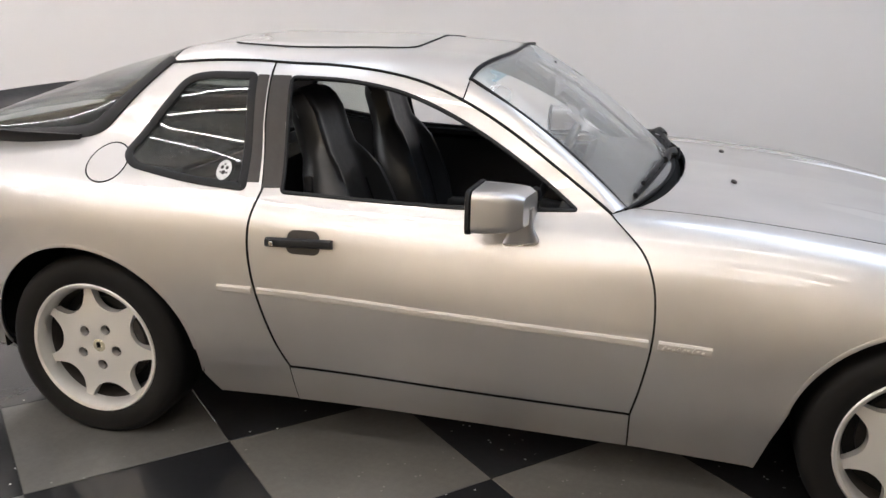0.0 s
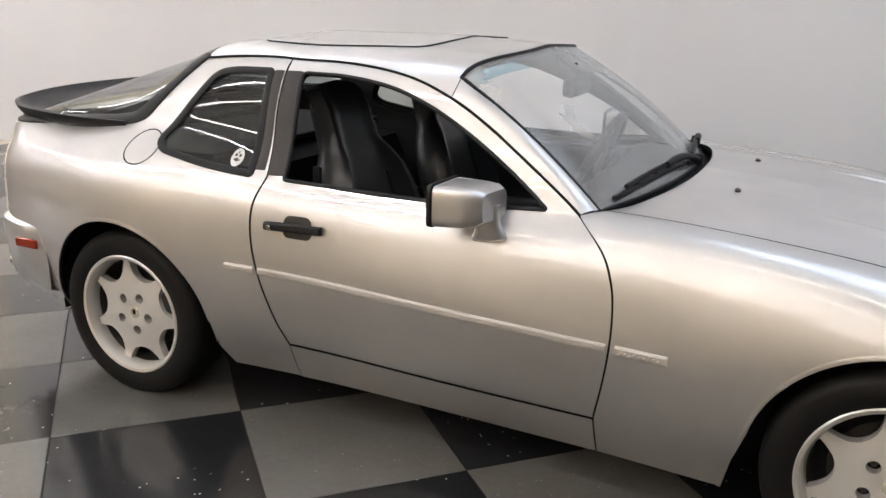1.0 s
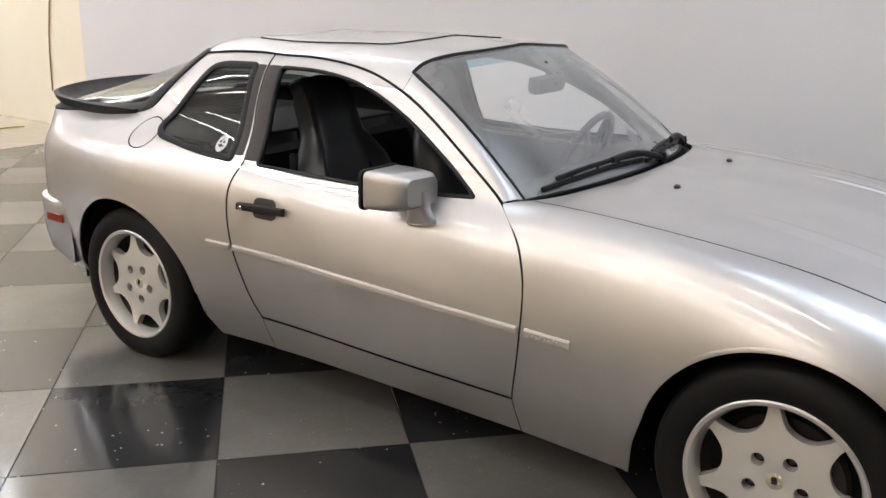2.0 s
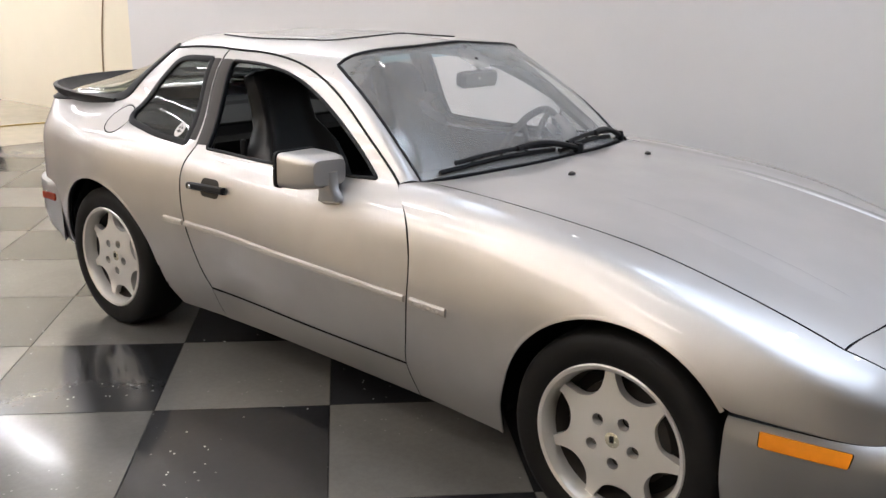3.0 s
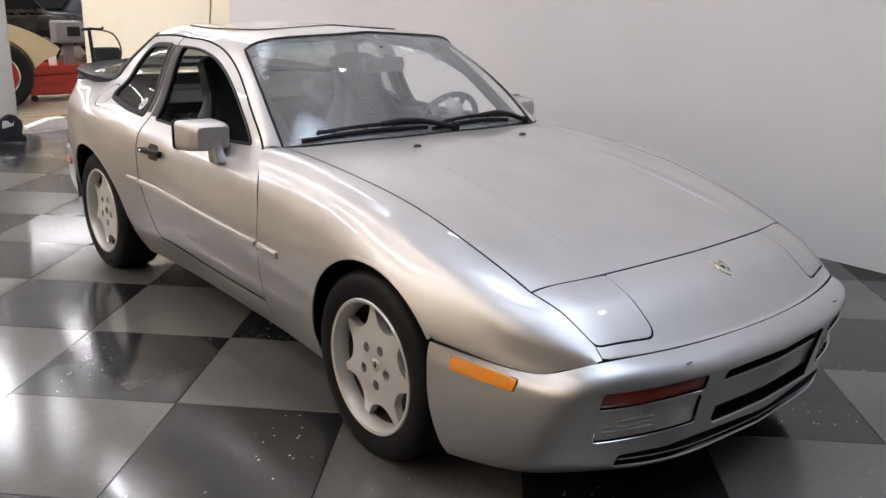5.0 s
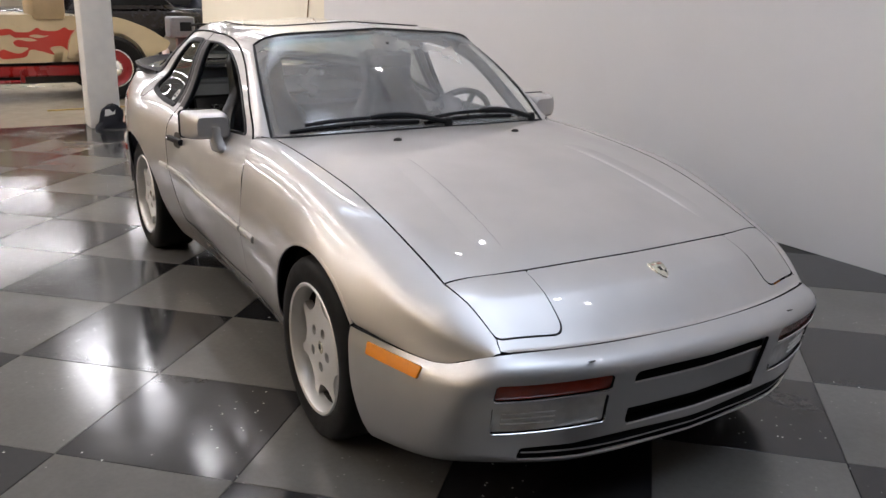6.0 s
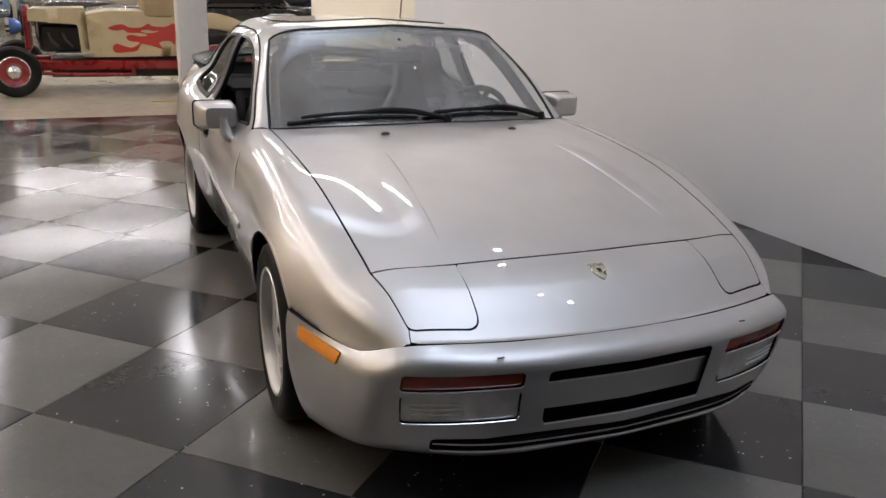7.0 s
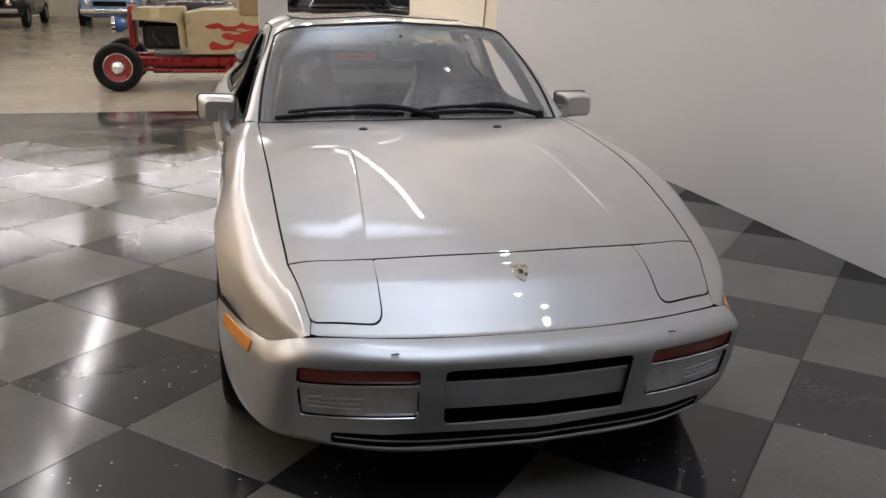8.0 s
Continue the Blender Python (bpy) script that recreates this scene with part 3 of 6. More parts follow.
WN = [0, 0.2, 0.4, 0.62, 0.74, 0.84, 0.97, 1.12]
NOSE = Wrap([
    ([0.835, 0.823, 0.793, 0.734, 0.675, 0.605, 0.46, 0.315], [0, 0.2, 0.4, 0.608, 0.682, 0.724, 0.795, 0.846], [0.516, 0.514, 0.512, 0.508, 0.484, 0.461, 0.472, 0.487]),
    ([0.893, 0.88, 0.85, 0.776, 0.705, 0.615, 0.455, 0.31], [0, 0.2, 0.4, 0.63, 0.703, 0.743, 0.804, 0.85], [0.488, 0.487, 0.484, 0.474, 0.455, 0.436, 0.447, 0.46]),
    ([0.907, 0.895, 0.863, 0.780, 0.707, 0.614, 0.453, 0.31], [0, 0.2, 0.4, 0.638, 0.713, 0.750, 0.810, 0.852], [0.468, 0.467, 0.464, 0.450, 0.435, 0.42, 0.43, 0.44]),
    ([0.904, 0.892, 0.859, 0.772, 0.70, 0.61, 0.45, 0.31], [0, 0.2, 0.4, 0.64, 0.718, 0.756, 0.814, 0.852], [0.425, 0.425, 0.422, 0.408, 0.395, 0.39, 0.395, 0.405]),
    ([0.872, 0.862, 0.834, 0.748, 0.682, 0.60, 0.45, 0.314], [0, 0.2, 0.4, 0.637, 0.718, 0.758, 0.812, 0.845], [0.31, 0.31, 0.308, 0.305, 0.305, 0.305, 0.30, 0.295]),
    ([0.853, 0.842, 0.815, 0.722, 0.655, 0.585, 0.455, 0.335], [0, 0.2, 0.4, 0.60, 0.685, 0.738, 0.787, 0.815], [0.190, 0.190, 0.190, 0.189, 0.186, 0.181, 0.176, 0.170]),
    ([0.82, 0.81, 0.785, 0.695, 0.63, 0.565, 0.455, 0.345], [0, 0.2, 0.4, 0.58, 0.66, 0.715, 0.765, 0.795], [0.164, 0.164, 0.164, 0.161, 0.154, 0.148, 0.141, 0.133]),
], [0, 0.06, 0.085, 0.13, 0.245, 0.35, 0.40], WN)

car = thing("sports_car", "silver metallic two-door sports coupe with lowered windows on checkered floor", "car")


def arch(cx, r, a0, a1, n=40):
    return [(cx + r * math.cos(radians(a0 + (a1 - a0) * k / n)), HUB + r * math.sin(radians(a0 + (a1 - a0) * k / n))) for k in range(n + 1)]


# seams that panels share, as (x, z) on the side and (x, y) on top
DOOR_FRONT = [(-0.728, 0.289), (-0.705, 0.40), (-0.688, 0.52), (-0.687, 0.62), (-0.70, 0.70), (-0.735, 0.77), (-0.823, 0.845)]
DOOR_REAR = [(-1.757, 0.296), (-1.80, 0.40), (-1.838, 0.54), (-1.858, 0.66), (-1.856, 0.76), (-1.836, 0.845)]
ROOF_EDGE = [(-2.225, 1.182), (-2.05, 1.196), (-1.86, 1.198), (-1.60, 1.190), (-1.42, 1.165), (-1.27, 1.115), (-1.13, 1.045), (-0.97, 0.945), (-0.823, 0.845)]
HATCH_SIDE = [(-2.225, 1.182), (-2.30, 1.105), (-2.375, 1.02), (-2.42, 0.976), (-2.50, 0.955), (-2.70, 0.942), (-3.0, 0.93), (-3.14, 0.915)]
HOOD_EDGE = [(-0.765, 0.668), (-0.4, 0.668), (0.0, 0.664), (0.3, 0.657), (0.4985, 0.6465)]
BUMPER_SIDE = [(0.734, 0.506), (0.675, 0.484), (0.605, 0.461), (0.46, 0.472), (0.315, 0.487)]

# front wing
wing = FRONT.side(straight([(-0.728, 0.150), (-0.728, 0.289)], 0.02)[:-1] + catmull(DOOR_FRONT, 0.012))
wing += FRONT.upper(straight([(-0.79, 0.70), (-0.765, 0.668)], 0.015)[:-1] + catmull(HOOD_EDGE, 0.02)[:-1] + straight([(0.4985, 0.6465), (0.702, 0.602), (0.728, 0.607)], 0.015)[:-1])
wing += FRONT.side(catmull(BUMPER_SIDE, 0.012)[1:])
front_arch = [p for p in arch(WF - 0.008, 0.346, 33, 168)] + [(-0.362, 0.27), (-0.385, 0.150)]
wing += FRONT.side(straight(front_arch, 0.02)[1:])
wing += FRONT.side(straight([(-0.385, 0.150), (-0.728, 0.150)], 0.02)[1:-1])
for flip in (False, True):
    sheet("front_wing", FRONT, wing, PAINT, car, "silver front wing with a round wheel arch", flip=flip, cell=0.020, gap=0.0014)

# hood, front lid and headlight lids
S1 = FRONT.s[-1]
hood_rear = [(-0.765, 0.668), (-0.70, 0.55), (-0.655, 0.40), (-0.625, 0.2), (-0.615, 0.0)]
hood_front = [(0.588 - 0.215 * y * y, y) for y in np.linspace(0, 0.647, 30)]
hood = FRONT.upper(catmull(hood_rear, 0.02)[::-1]) + FRONT.upper(catmull(HOOD_EDGE, 0.02)[1:]) + FRONT.upper(hood_front[::-1][1:])
hood += [np.array((0.588 - 1.203 * k / 50, S1)) for k in range(1, 50)]
hood_ob = sheet("hood", FRONT, hood, PAINT, car, "long flat silver hood", mirror=True, cell=0.018, gap=0.0038)
for side in (-1, 1):
    rows_c = []
    for k, x in enumerate(np.linspace(-0.26, 0.47, 50)):
        grow = min(1.0, k / 10, (49 - k) / 10)
        y0 = 0.352 + 0.085 * (x + 0.2)
        row = []
        for off, up in ((-0.004, -0.0012), (0.0, 0.0002), (0.0025, 0.0024), (0.005, 0.0044), (0.008, 0.0050), (0.03, 0.0040), (0.06, 0.0020), (0.10, -0.0012)):
            p = FRONT.at(*FRONT.find(x, y0 + off, 1, 0.66, S1))[0]
            row.append((p[0], side * p[1], p[2] + (up * grow if up > 0 else up) - 0.0006 * (1 - grow)))
        rows_c.append(row)
    g = loft(rows_c, closed=False)
    part("hood_crease", g if side < 0 else (g[0], [tuple(reversed(f)) for f in g[1]]), PAINT, hood_ob, "pressed crease along the hood")
lid = rounded([(0.5525, 0.405), (0.4985, 0.6465), (0.702, 0.602), (0.757, 0.412)], [0.006, 0.006, 0.022, 0.04], 8)
lid_loop = FRONT.upper(straight(lid, 0.012, True))
for flip in (False, True):
    sheet("headlight_lid", FRONT, lid_loop, PAINT, car, "closed pop-up headlight lid", flip=flip, cell=0.016, gap=0.0030)
apron = FRONT.upper(hood_front[:19]) + FRONT.upper(straight(rounded([(0.55, 0.41), (0.757, 0.412), (0.702, 0.602), (0.66, 0.611)], [0, 0.04, 0.022, 0], 8), 0.012)[1:-5])
apron += FRONT.upper(straight([(0.700, 0.6025), (0.728, 0.607)], 0.01))
apron += [np.array((0.835, FRONT.find(0.835 - 0.27 * y * y, y, 1, 0.66, S1)[1])) for y in np.linspace(0.603, 0.0, 40)[1:]]
apron += [np.array((0.835 - 0.247 * k / 12, S1)) for k in range(1, 12)]
sheet("front_apron", FRONT, apron, PAINT, car, "silver nose panel between the headlights", mirror=True, cell=0.016, gap=0.0020)

patch = FRONT.upper(straight([(0.655, 0.6135), (0.655, 0.645), (0.69, 0.645), (0.7225, 0.632), (0.7295, 0.6085), (0.703, 0.6045)], 0.012, True))
for flip in (False, True):
    sheet("corner_backing", FRONT, patch, PAINT, car, "silver backing under the headlight corner", flip=flip, gap=0, lift=-0.0012, depth=0.01, cell=0.02)

# bumper with its openings
NS = NOSE.s[-1]


def nose_yz(pts):
    return NOSE.near(pts, [1, 2])


lamp_hole = nose_yz(straight(rounded([(0.338, 0.450), (0.648, 0.443), (0.650, 0.393), (0.336, 0.403)], 0.012), 0.012, True))
fog_hole = nose_yz(straight(rounded([(0.337, 0.386), (0.648, 0.377), (0.642, 0.287), (0.334, 0.297)], 0.012), 0.012, True))
bump_loop = [np.array((u, 0.0)) for u in np.linspace(0, WN[-1], 70)]
bump_loop += [np.array((WN[-1], s)) for s in np.linspace(0, NS, 26)[1:]]
bump_loop += [np.array((u, NS)) for u in np.linspace(WN[-1], 0, 60)[1:]]
# the middle opening and the slots start at the middle line, so the outline steps round them
mid_open = nose_yz(rounded([(0.004, 0.274), (0.262, 0.273), (0.268, 0.447), (0.004, 0.449)], [0, 0.02, 0.016, 0], 5))
slot_open = nose_yz(rounded([(0.004, 0.196), (0.42, 0.197), (0.560, 0.200), (0.560, 0.237), (0.42, 0.241), (0.004, 0.242)], [0, 0, 0.01, 0.01, 0, 0], 4))
bump_loop += [np.array((0.0, s)) for s in np.linspace(NS, slot_open[0][1], 3)[1:-1]] + [np.array((0.0, slot_open[0][1]))] + slot_open[1:-1] + [np.array((0.0, slot_open[-1][1]))]
bump_loop += [np.array((0.0, mid_open[0][1]))] + mid_open[1:-1] + [np.array((0.0, mid_open[-1][1]))]
bump_loop += [np.array((0.0, s)) for s in np.linspace(mid_open[-1][1], 0, 6)[1:-1]]
mark_pts = rounded([(0.385, 0.462), (0.575, 0.442), (0.570, 0.408), (0.387, 0.425)], 0.006)
mark_hole = NOSE.near(straight(mark_pts, 0.012, True), [0, 2])
bumper = sheet("front_bumper", NOSE, bump_loop, BUMPERPAINT, car, "silver plastic front bumper with lamp recesses and air slots", holes=[lamp_hole, fog_hole, mark_hole], mirror=True, cell=0.022, gap=0.0015, depth=0.012)
for flip in (False, True):
    sheet("indicator", NOSE, lamp_hole, REDLENS, bumper, "dark orange-red indicator lens", flip=flip, cell=0.02, gap=0.002, lift=-0.006, depth=0.015)
    sheet("fog_lamp", NOSE, fog_hole, FOGLENS, bumper, "ribbed clear fog lamp lens", flip=flip, cell=0.02, gap=0.002, lift=-0.008, depth=0.015)
    sheet("side_marker", NOSE, mark_hole, AMBER, bumper, "amber side marker lens", flip=flip, cell=0.02, gap=0.001, lift=0.004, depth=0.02)


def nose_bar(y0, y1, z, h, push, mat, name, label, mirror=True):
    loop = nose_yz(straight([(y0, z - h / 2), (y1, z - h / 2 + 0.002), (y1, z + h / 2 + 0.002), (y0, z + h / 2)], 0.015, True))
    for q in loop:
        if q[0] < 0.006:
            q[0] = 0.0
    return sheet(name, NOSE, loop, mat, bumper, label, mirror=mirror, cell=0.02, gap=0.0, lift=push, depth=0.05)


nose_bar(0.0, 0.272, 0.3595, 0.090, -0.010, BUMPERPAINT, "intake_panel", "silver panel across the middle of the air intake")
# edge beads in a lighter lacquer than the bumper: painted highlights
for z_e, lift_e, y_e, nm_e in ((0.4035, -0.0105, 0.262, "panel_highlight"), (0.2725, 0.0, 0.258, "intake_highlight"), (0.1955, 0.0, 0.555, "slot_highlight")):
    ln = [NOSE.at(*q)[0] + NOSE.normal(*[np.atleast_1d(w) for w in q])[0] * lift_e for q in nose_yz([(y, z_e) for y in np.linspace(0.0, y_e, 22)])]
    part(nm_e, tube([tuple(p * (1, -1, 1)) for p in ln[::-1]] + [tuple(p) for p in ln[1:]], 0.0030, 8), LIP, bumper, "rounded edge in lighter lacquer, a painted highlight")
nose_bar(0.0, 0.285, 0.362, 0.195, -0.052, GAP, "intake_back", "black air intake")
nose_bar(0.0, 0.554, 0.2185, 0.006, -0.002, BUMPERPAINT, "slot_bar", "thin silver bar in the lower air slot")
nose_bar(0.0, 0.566, 0.2185, 0.056, -0.020, GAP, "slot_back", "black lower air slot")
part("radiator_box", box(0.62, 0, 0.315, 0.24, 0.9, 0.26, 0.01), GAP, bumper, "black radiator housing")

# doors
top_line = catmull(ROOF_EDGE, 0.015)
for flip in (False, True):
    part("arch_lip", strip(FRONT, FRONT.side(straight(front_arch, 0.02)), 0.012, 0.001, flip=flip), PAINT, car, "rolled silver wheel arch edge")
    part("arch_lip", strip(REAR, REAR.side(arch(WR, 0.358, 6, 186)), 0.012, 0.001, flip=flip), PAINT, car, "rolled silver wheel arch edge")
door_top = [p for p in top_line if p[0] > -1.845]
door = REAR.side(catmull(DOOR_REAR, 0.012) + straight([(-1.836, 0.845), (-1.862, 1.02), (-1.868, 1.196)], 0.02)[1:] + door_top + catmull(DOOR_FRONT, 0.012)[::-1][1:] + straight([(-0.728, 0.289), (-1.757, 0.296)], 0.02)[1:-1])
WINDOW = [(-1.775, 0.84), (-1.788, 1.0), (-1.80, 1.158), (-1.62, 1.157), (-1.45, 1.132), (-1.30, 1.078), (-1.15, 1.003), (-1.02, 0.922), (-0.918, 0.848), (-1.2, 0.832), (-1.5, 0.832)]
win = straight(rounded(WINDOW, [0.01, 0, 0.02, 0.1, 0.1, 0.1, 0.1, 0.05, 0.008, 0.1, 0.1], 6), 0.014, True)
win_hole = REAR.side(win)
for flip in (False, True):
    d = sheet("door", REAR, door, PAINT, car, "silver door with its side window wound down", holes=[win_hole], flip=flip, cell=0.027, gap=0.0042)
    loop = [q for q in win_hole]
    part("window_seal", strip(REAR, loop, 0.012, 0.005, flip=flip, closed=True), RUBBER, d, "dark grey window seal")
    rear_post = REAR.side(straight([(-1.806, 0.850), (-1.828, 1.02), (-1.832, 1.160)], 0.02))
    part("window_post", strip(REAR, rear_post, 0.062, 0.004, flip=flip), TRIM, d, "dark grey strip behind the window")
    # moulding along the door
    part("door_moulding", strip(REAR, REAR.side(straight([(-1.832, 0.553), (-0.698, 0.527)], 0.03)), 0.022, 0.010, flip=flip), MOULD, d, "body-coloured rubbing strip")
    y = 1 if flip else -1
    # handle: a flat dark patch in place of the recess, behind a flat bar with a lock
    cup = REAR.side(straight(rounded([(-1.735, 0.745), (-1.64, 0.745), (-1.635, 0.675), (-1.74, 0.675)], 0.025), 0.01, True))
    sheet("handle_patch", REAR, cup, TRIM, d, "flat dark patch in place of the handle recess", flip=flip, gap=0, lift=0.0025, depth=0.01, cell=0.02)
    hb = REAR.side(straight([(-1.797, 0.707), (-1.597, 0.711)], 0.012))
    h = part("door_handle", strip(REAR, hb, 0.026, 0.016, flip=flip, lift=0.008, sink=0.006), RUBBER, d, "flat black door handle")
    k = REAR.at(*REAR.side([(-1.775, 0.708)])[0])[0]
    part("lock", moved(lathe([(0.0, -0.003), (0.007, -0.003), (0.008, 0.0), (0.008, 0.004)], 16), pose(k[0], y * (k[1] + 0.026), k[2], 0, 0, 0 if y < 0 else 180)), CHROME, d, "chrome lock")

# quarter panels with window and filler flap
rear_arch = arch(WR, 0.354, -8, 190)
QWIN = rounded([(-1.893, 0.845), (-1.905, 1.0), (-1.918, 1.16), (-2.07, 1.157), (-2.14, 1.142), (-2.29, 0.925), (-2.255, 0.893), (-2.05, 0.858)], [0.012, 0, 0.015, 0.05, 0.05, 0.05, 0.05, 0.1], 6)
q_hole = REAR.side(straight(QWIN, 0.014, True))
FLAP = [(-2.333 + 0.062 * math.cos(a), 0.897 + 0.05 * math.sin(a)) for a in np.linspace(0, 2 * math.pi, 40)[:-1]]
f_hole = REAR.side(FLAP)
quarter = REAR.side(straight([(-1.868, 1.196), (-1.862, 1.02), (-1.836, 0.845)], 0.02) + catmull(DOOR_REAR, 0.012)[::-1][1:] + straight([(-1.757, 0.296), (-1.757, 0.154), (-2.02, 0.156), (-2.058, 0.235)], 0.02)[1:-1]
                    + rear_arch + straight([(-2.755, 0.215), (-2.83, 0.222), (-2.98, 0.30), (-3.08, 0.37), (-3.145, 0.44), (-3.17, 0.56), (-3.17, 0.80), (-3.145, 0.905)], 0.02)
                    + catmull(HATCH_SIDE, 0.015)[::-1] + [p for p in top_line if p[0] < -1.90][1:])
for flip in (False, True):
    q = sheet("quarter_panel", REAR, quarter, PAINT, car, "silver rear wing and roof pillar", holes=[q_hole, f_hole], flip=flip, cell=0.027, gap=0.003)
    sheet("filler_flap", REAR, f_hole, PAINT, q, "round fuel filler flap", flip=flip, cell=0.02, gap=0.0015)
    part("quarter_seal", strip(REAR, inset(q_hole, 0.004), 0.026, 0.005, flip=flip, closed=True), RUBBER, q, "wide dark rubber window seal")
    part("quarter_post", strip(REAR, REAR.side(straight([(-1.868, 0.862), (-1.886, 1.02), (-1.891, 1.160)], 0.02)), 0.036, 0.003, flip=flip), TRIM, q, "dark grey strip before the quarter window")
    g = sheet("quarter_window", REAR, q_hole, SIDEGLASS, q, "tinted fixed quarter window", flip=flip, gap=0.0, lift=-0.006, depth=0.003)
    g.visible_shadow = False
    st = REAR.side([(-1.967 + 0.022 * math.cos(a), 0.893 + 0.026 * math.sin(a)) for a in np.linspace(0, 2 * math.pi, 24)[:-1]])
    if not flip:
        sheet("sticker", REAR, st, STICKER, q, "round white sticker on the glass", gap=0, lift=-0.004, depth=0.001, cell=0.02)
        for dx, dz, r0 in ((-0.007, 0.006, 0.005), (0.008, 0.005, 0.005), (0.0, -0.007, 0.006), (-0.009, -0.006, 0.003), (0.010, -0.008, 0.003), (0.0, 0.014, 0.003)):
            mk = REAR.side([(-1.967 + dx + r0 * math.cos(a), 0.893 + dz + r0 * math.sin(a)) for a in np.linspace(0, 2 * math.pi, 9)[:-1]])
            sheet("sticker_mark", REAR, mk, TRIM, q, gap=0, lift=-0.0028, depth=0.0005, cell=0.02)
    part("wing_moulding", strip(REAR, REAR.side(straight([(-1.955, 0.556), (-1.850, 0.5535)], 0.02)), 0.022, 0.010, flip=flip), MOULD, q, "body-coloured rubbing strip end")
    sill_loop = REAR.side(straight([(-0.731, 0.150), (-0.731, 0.285), (-1.758, 0.291), (-1.758, 0.154)], 0.02, True))
    sheet("sill", REAR, sill_loop, PAINT, car, "silver sill under the door", flip=flip, gap=0.0005)
    tag = FRONT.side(straight([(-0.672, 0.5265), (-0.535, 0.522)], 0.012))
    part("badge_strip", strip(FRONT, tag, 0.026, 0.010, flip=flip), MOULD, car, "short body-coloured badge strip with raised script")
    part("drip_strip", strip(REAR, REAR.side(top_line), 0.008, 0.005, flip=flip), GAP, car, "thin black roof gutter strip")
    for k in range(9):
        a0 = -0.66 + 0.0125 * k
        part("badge_bar", strip(FRONT, FRONT.side([(a0, 0.5185 + 0.004 * (k % 2)), (a0 + 0.006, 0.5295 - 0.003 * (k % 3))]), 0.004, 0.004, flip=flip, lift=0.0095), MOULD, car)

# roof, sunroof
roof = REAR.side([p for p in top_line if p[0] < -1.262])
roof_front = [(-1.262, 0.556), (-1.215, 0.42), (-1.185, 0.22), (-1.18, 0.0)]
RS = REAR.s[-1]
roof += REAR.upper(catmull(roof_front, 0.02)[1:])
roof += [np.array((-1.18 - 1.02 * k / 40, RS)) for k in range(1, 40)]
roof += REAR.upper(catmull([(-2.20, 0.0), (-2.205, 0.25), (-2.213, 0.42), (-2.22, 0.53)], 0.02)[:-1])
SUN = rounded([(-1.46, 0.001), (-1.47, 0.395), (-2.06, 0.445), (-2.06, 0.001)], [0, 0.06, 0.05, 0], 6)
sun_loop = REAR.upper(straight(SUN, 0.02, True))
for q in sun_loop:
    if q[1] > RS - 0.006:
        q[1] = RS
roof_ob = sheet("roof", REAR, roof, PAINT, car, "silver roof with a sunroof", mirror=True, cell=0.03)
sheet("sunroof", REAR, sun_loop, PAINT, roof_ob, "closed sunroof panel standing slightly proud", mirror=True, cell=0.03, lift=0.004, depth=0.006, gap=0.002)
part("sunroof_seal", cat(*[tube([(x, sy * y, z + 0.0005) for x, y, z in REAR.at([q[0] for q in sun_loop if q[1] < RS], [q[1] for q in sun_loop if q[1] < RS])], 0.003, 6) for sy in (-1, 1)]), GAP, roof_ob, "black sunroof seal")

for flip in (False, True):
    for nm, skin, ln in (("door_shut_line", REAR, catmull(DOOR_REAR, 0.015) + straight([(-1.836, 0.845), (-1.862, 1.02), (-1.868, 1.19)], 0.02)[1:]), ("wing_shut_line", REAR, straight([(-0.728, 0.185), (-0.728, 0.289)], 0.02)[:-1] + catmull(DOOR_FRONT, 0.012)), ("sill_shut_line", REAR, straight([(-0.74, 0.289), (-1.757, 0.295)], 0.03))):
        part(nm, strip(skin, skin.side(ln), 0.03, 0.002, flip=flip, lift=-0.009), GAP, car, "black strip behind the door gap")
# windscreen
WS_SIDE = [(-1.255, 0.556, 1.182), (-1.10, 0.60, 1.082), (-0.95, 0.636, 0.967), (-0.785, 0.662, 0.846)]
edge = catmull(WS_SIDE, 0.02)
N = 24
rows_ws = []
top_c = catmull([(-1.258, 0.553), (-1.212, 0.42), (-1.182, 0.22), (-1.176, 0.0)], 0.01)
top_p = [REAR.at(*REAR.upper([q])[0])[0] - np.array((0, 0, 0.004)) for q in top_c]
ty = np.array([p[1] for p in top_p])[::-1]
for k, e in enumerate(edge):
    t = k / (len(edge) - 1)
    row = []
    for i in range(2 * N + 1):
        w = i / N - 1
        a = abs(w) ** 2.2
        yt = abs(w) * 0.553
        tp = np.array((np.interp(yt, ty, [p[0] for p in top_p[::-1]]), 0, np.interp(yt, ty, [p[2] for p in top_p[::-1]])))
        bt = np.array((-0.652 - 0.133 * a, 0, 0.868 - 0.022 * a))
        mid = tp * (1 - t) + bt * t
        sag = math.sin(math.pi * t)
        x, z = mid[0] + 0.018 * sag, mid[2] + 0.014 * sag
        row.append((x, w * e[1], z))
    rows_ws.append(row)
wg = loft(rows_ws, closed=False)
a0, a1, a2 = (Vector(wg[0][i]) for i in wg[1][N + 5 * 2 * N][:3])
if (a1 - a0).cross(a2 - a0).z < 0:
    wg = (wg[0], [tuple(reversed(f)) for f in wg[1]])
ws = part("windscreen", wg, SCREEN, car, "curved windscreen")
ws.visible_shadow = False
cut = max(2, int(len(rows_ws) * 0.17))
band = part("sun_band", loft([[(x - 0.003, y, z - 0.004) for x, y, z in r[1:-1]] for r in rows_ws[:cut]], closed=False), SUNBAND, ws, "blue tinted sun band")
band.visible_shadow = False
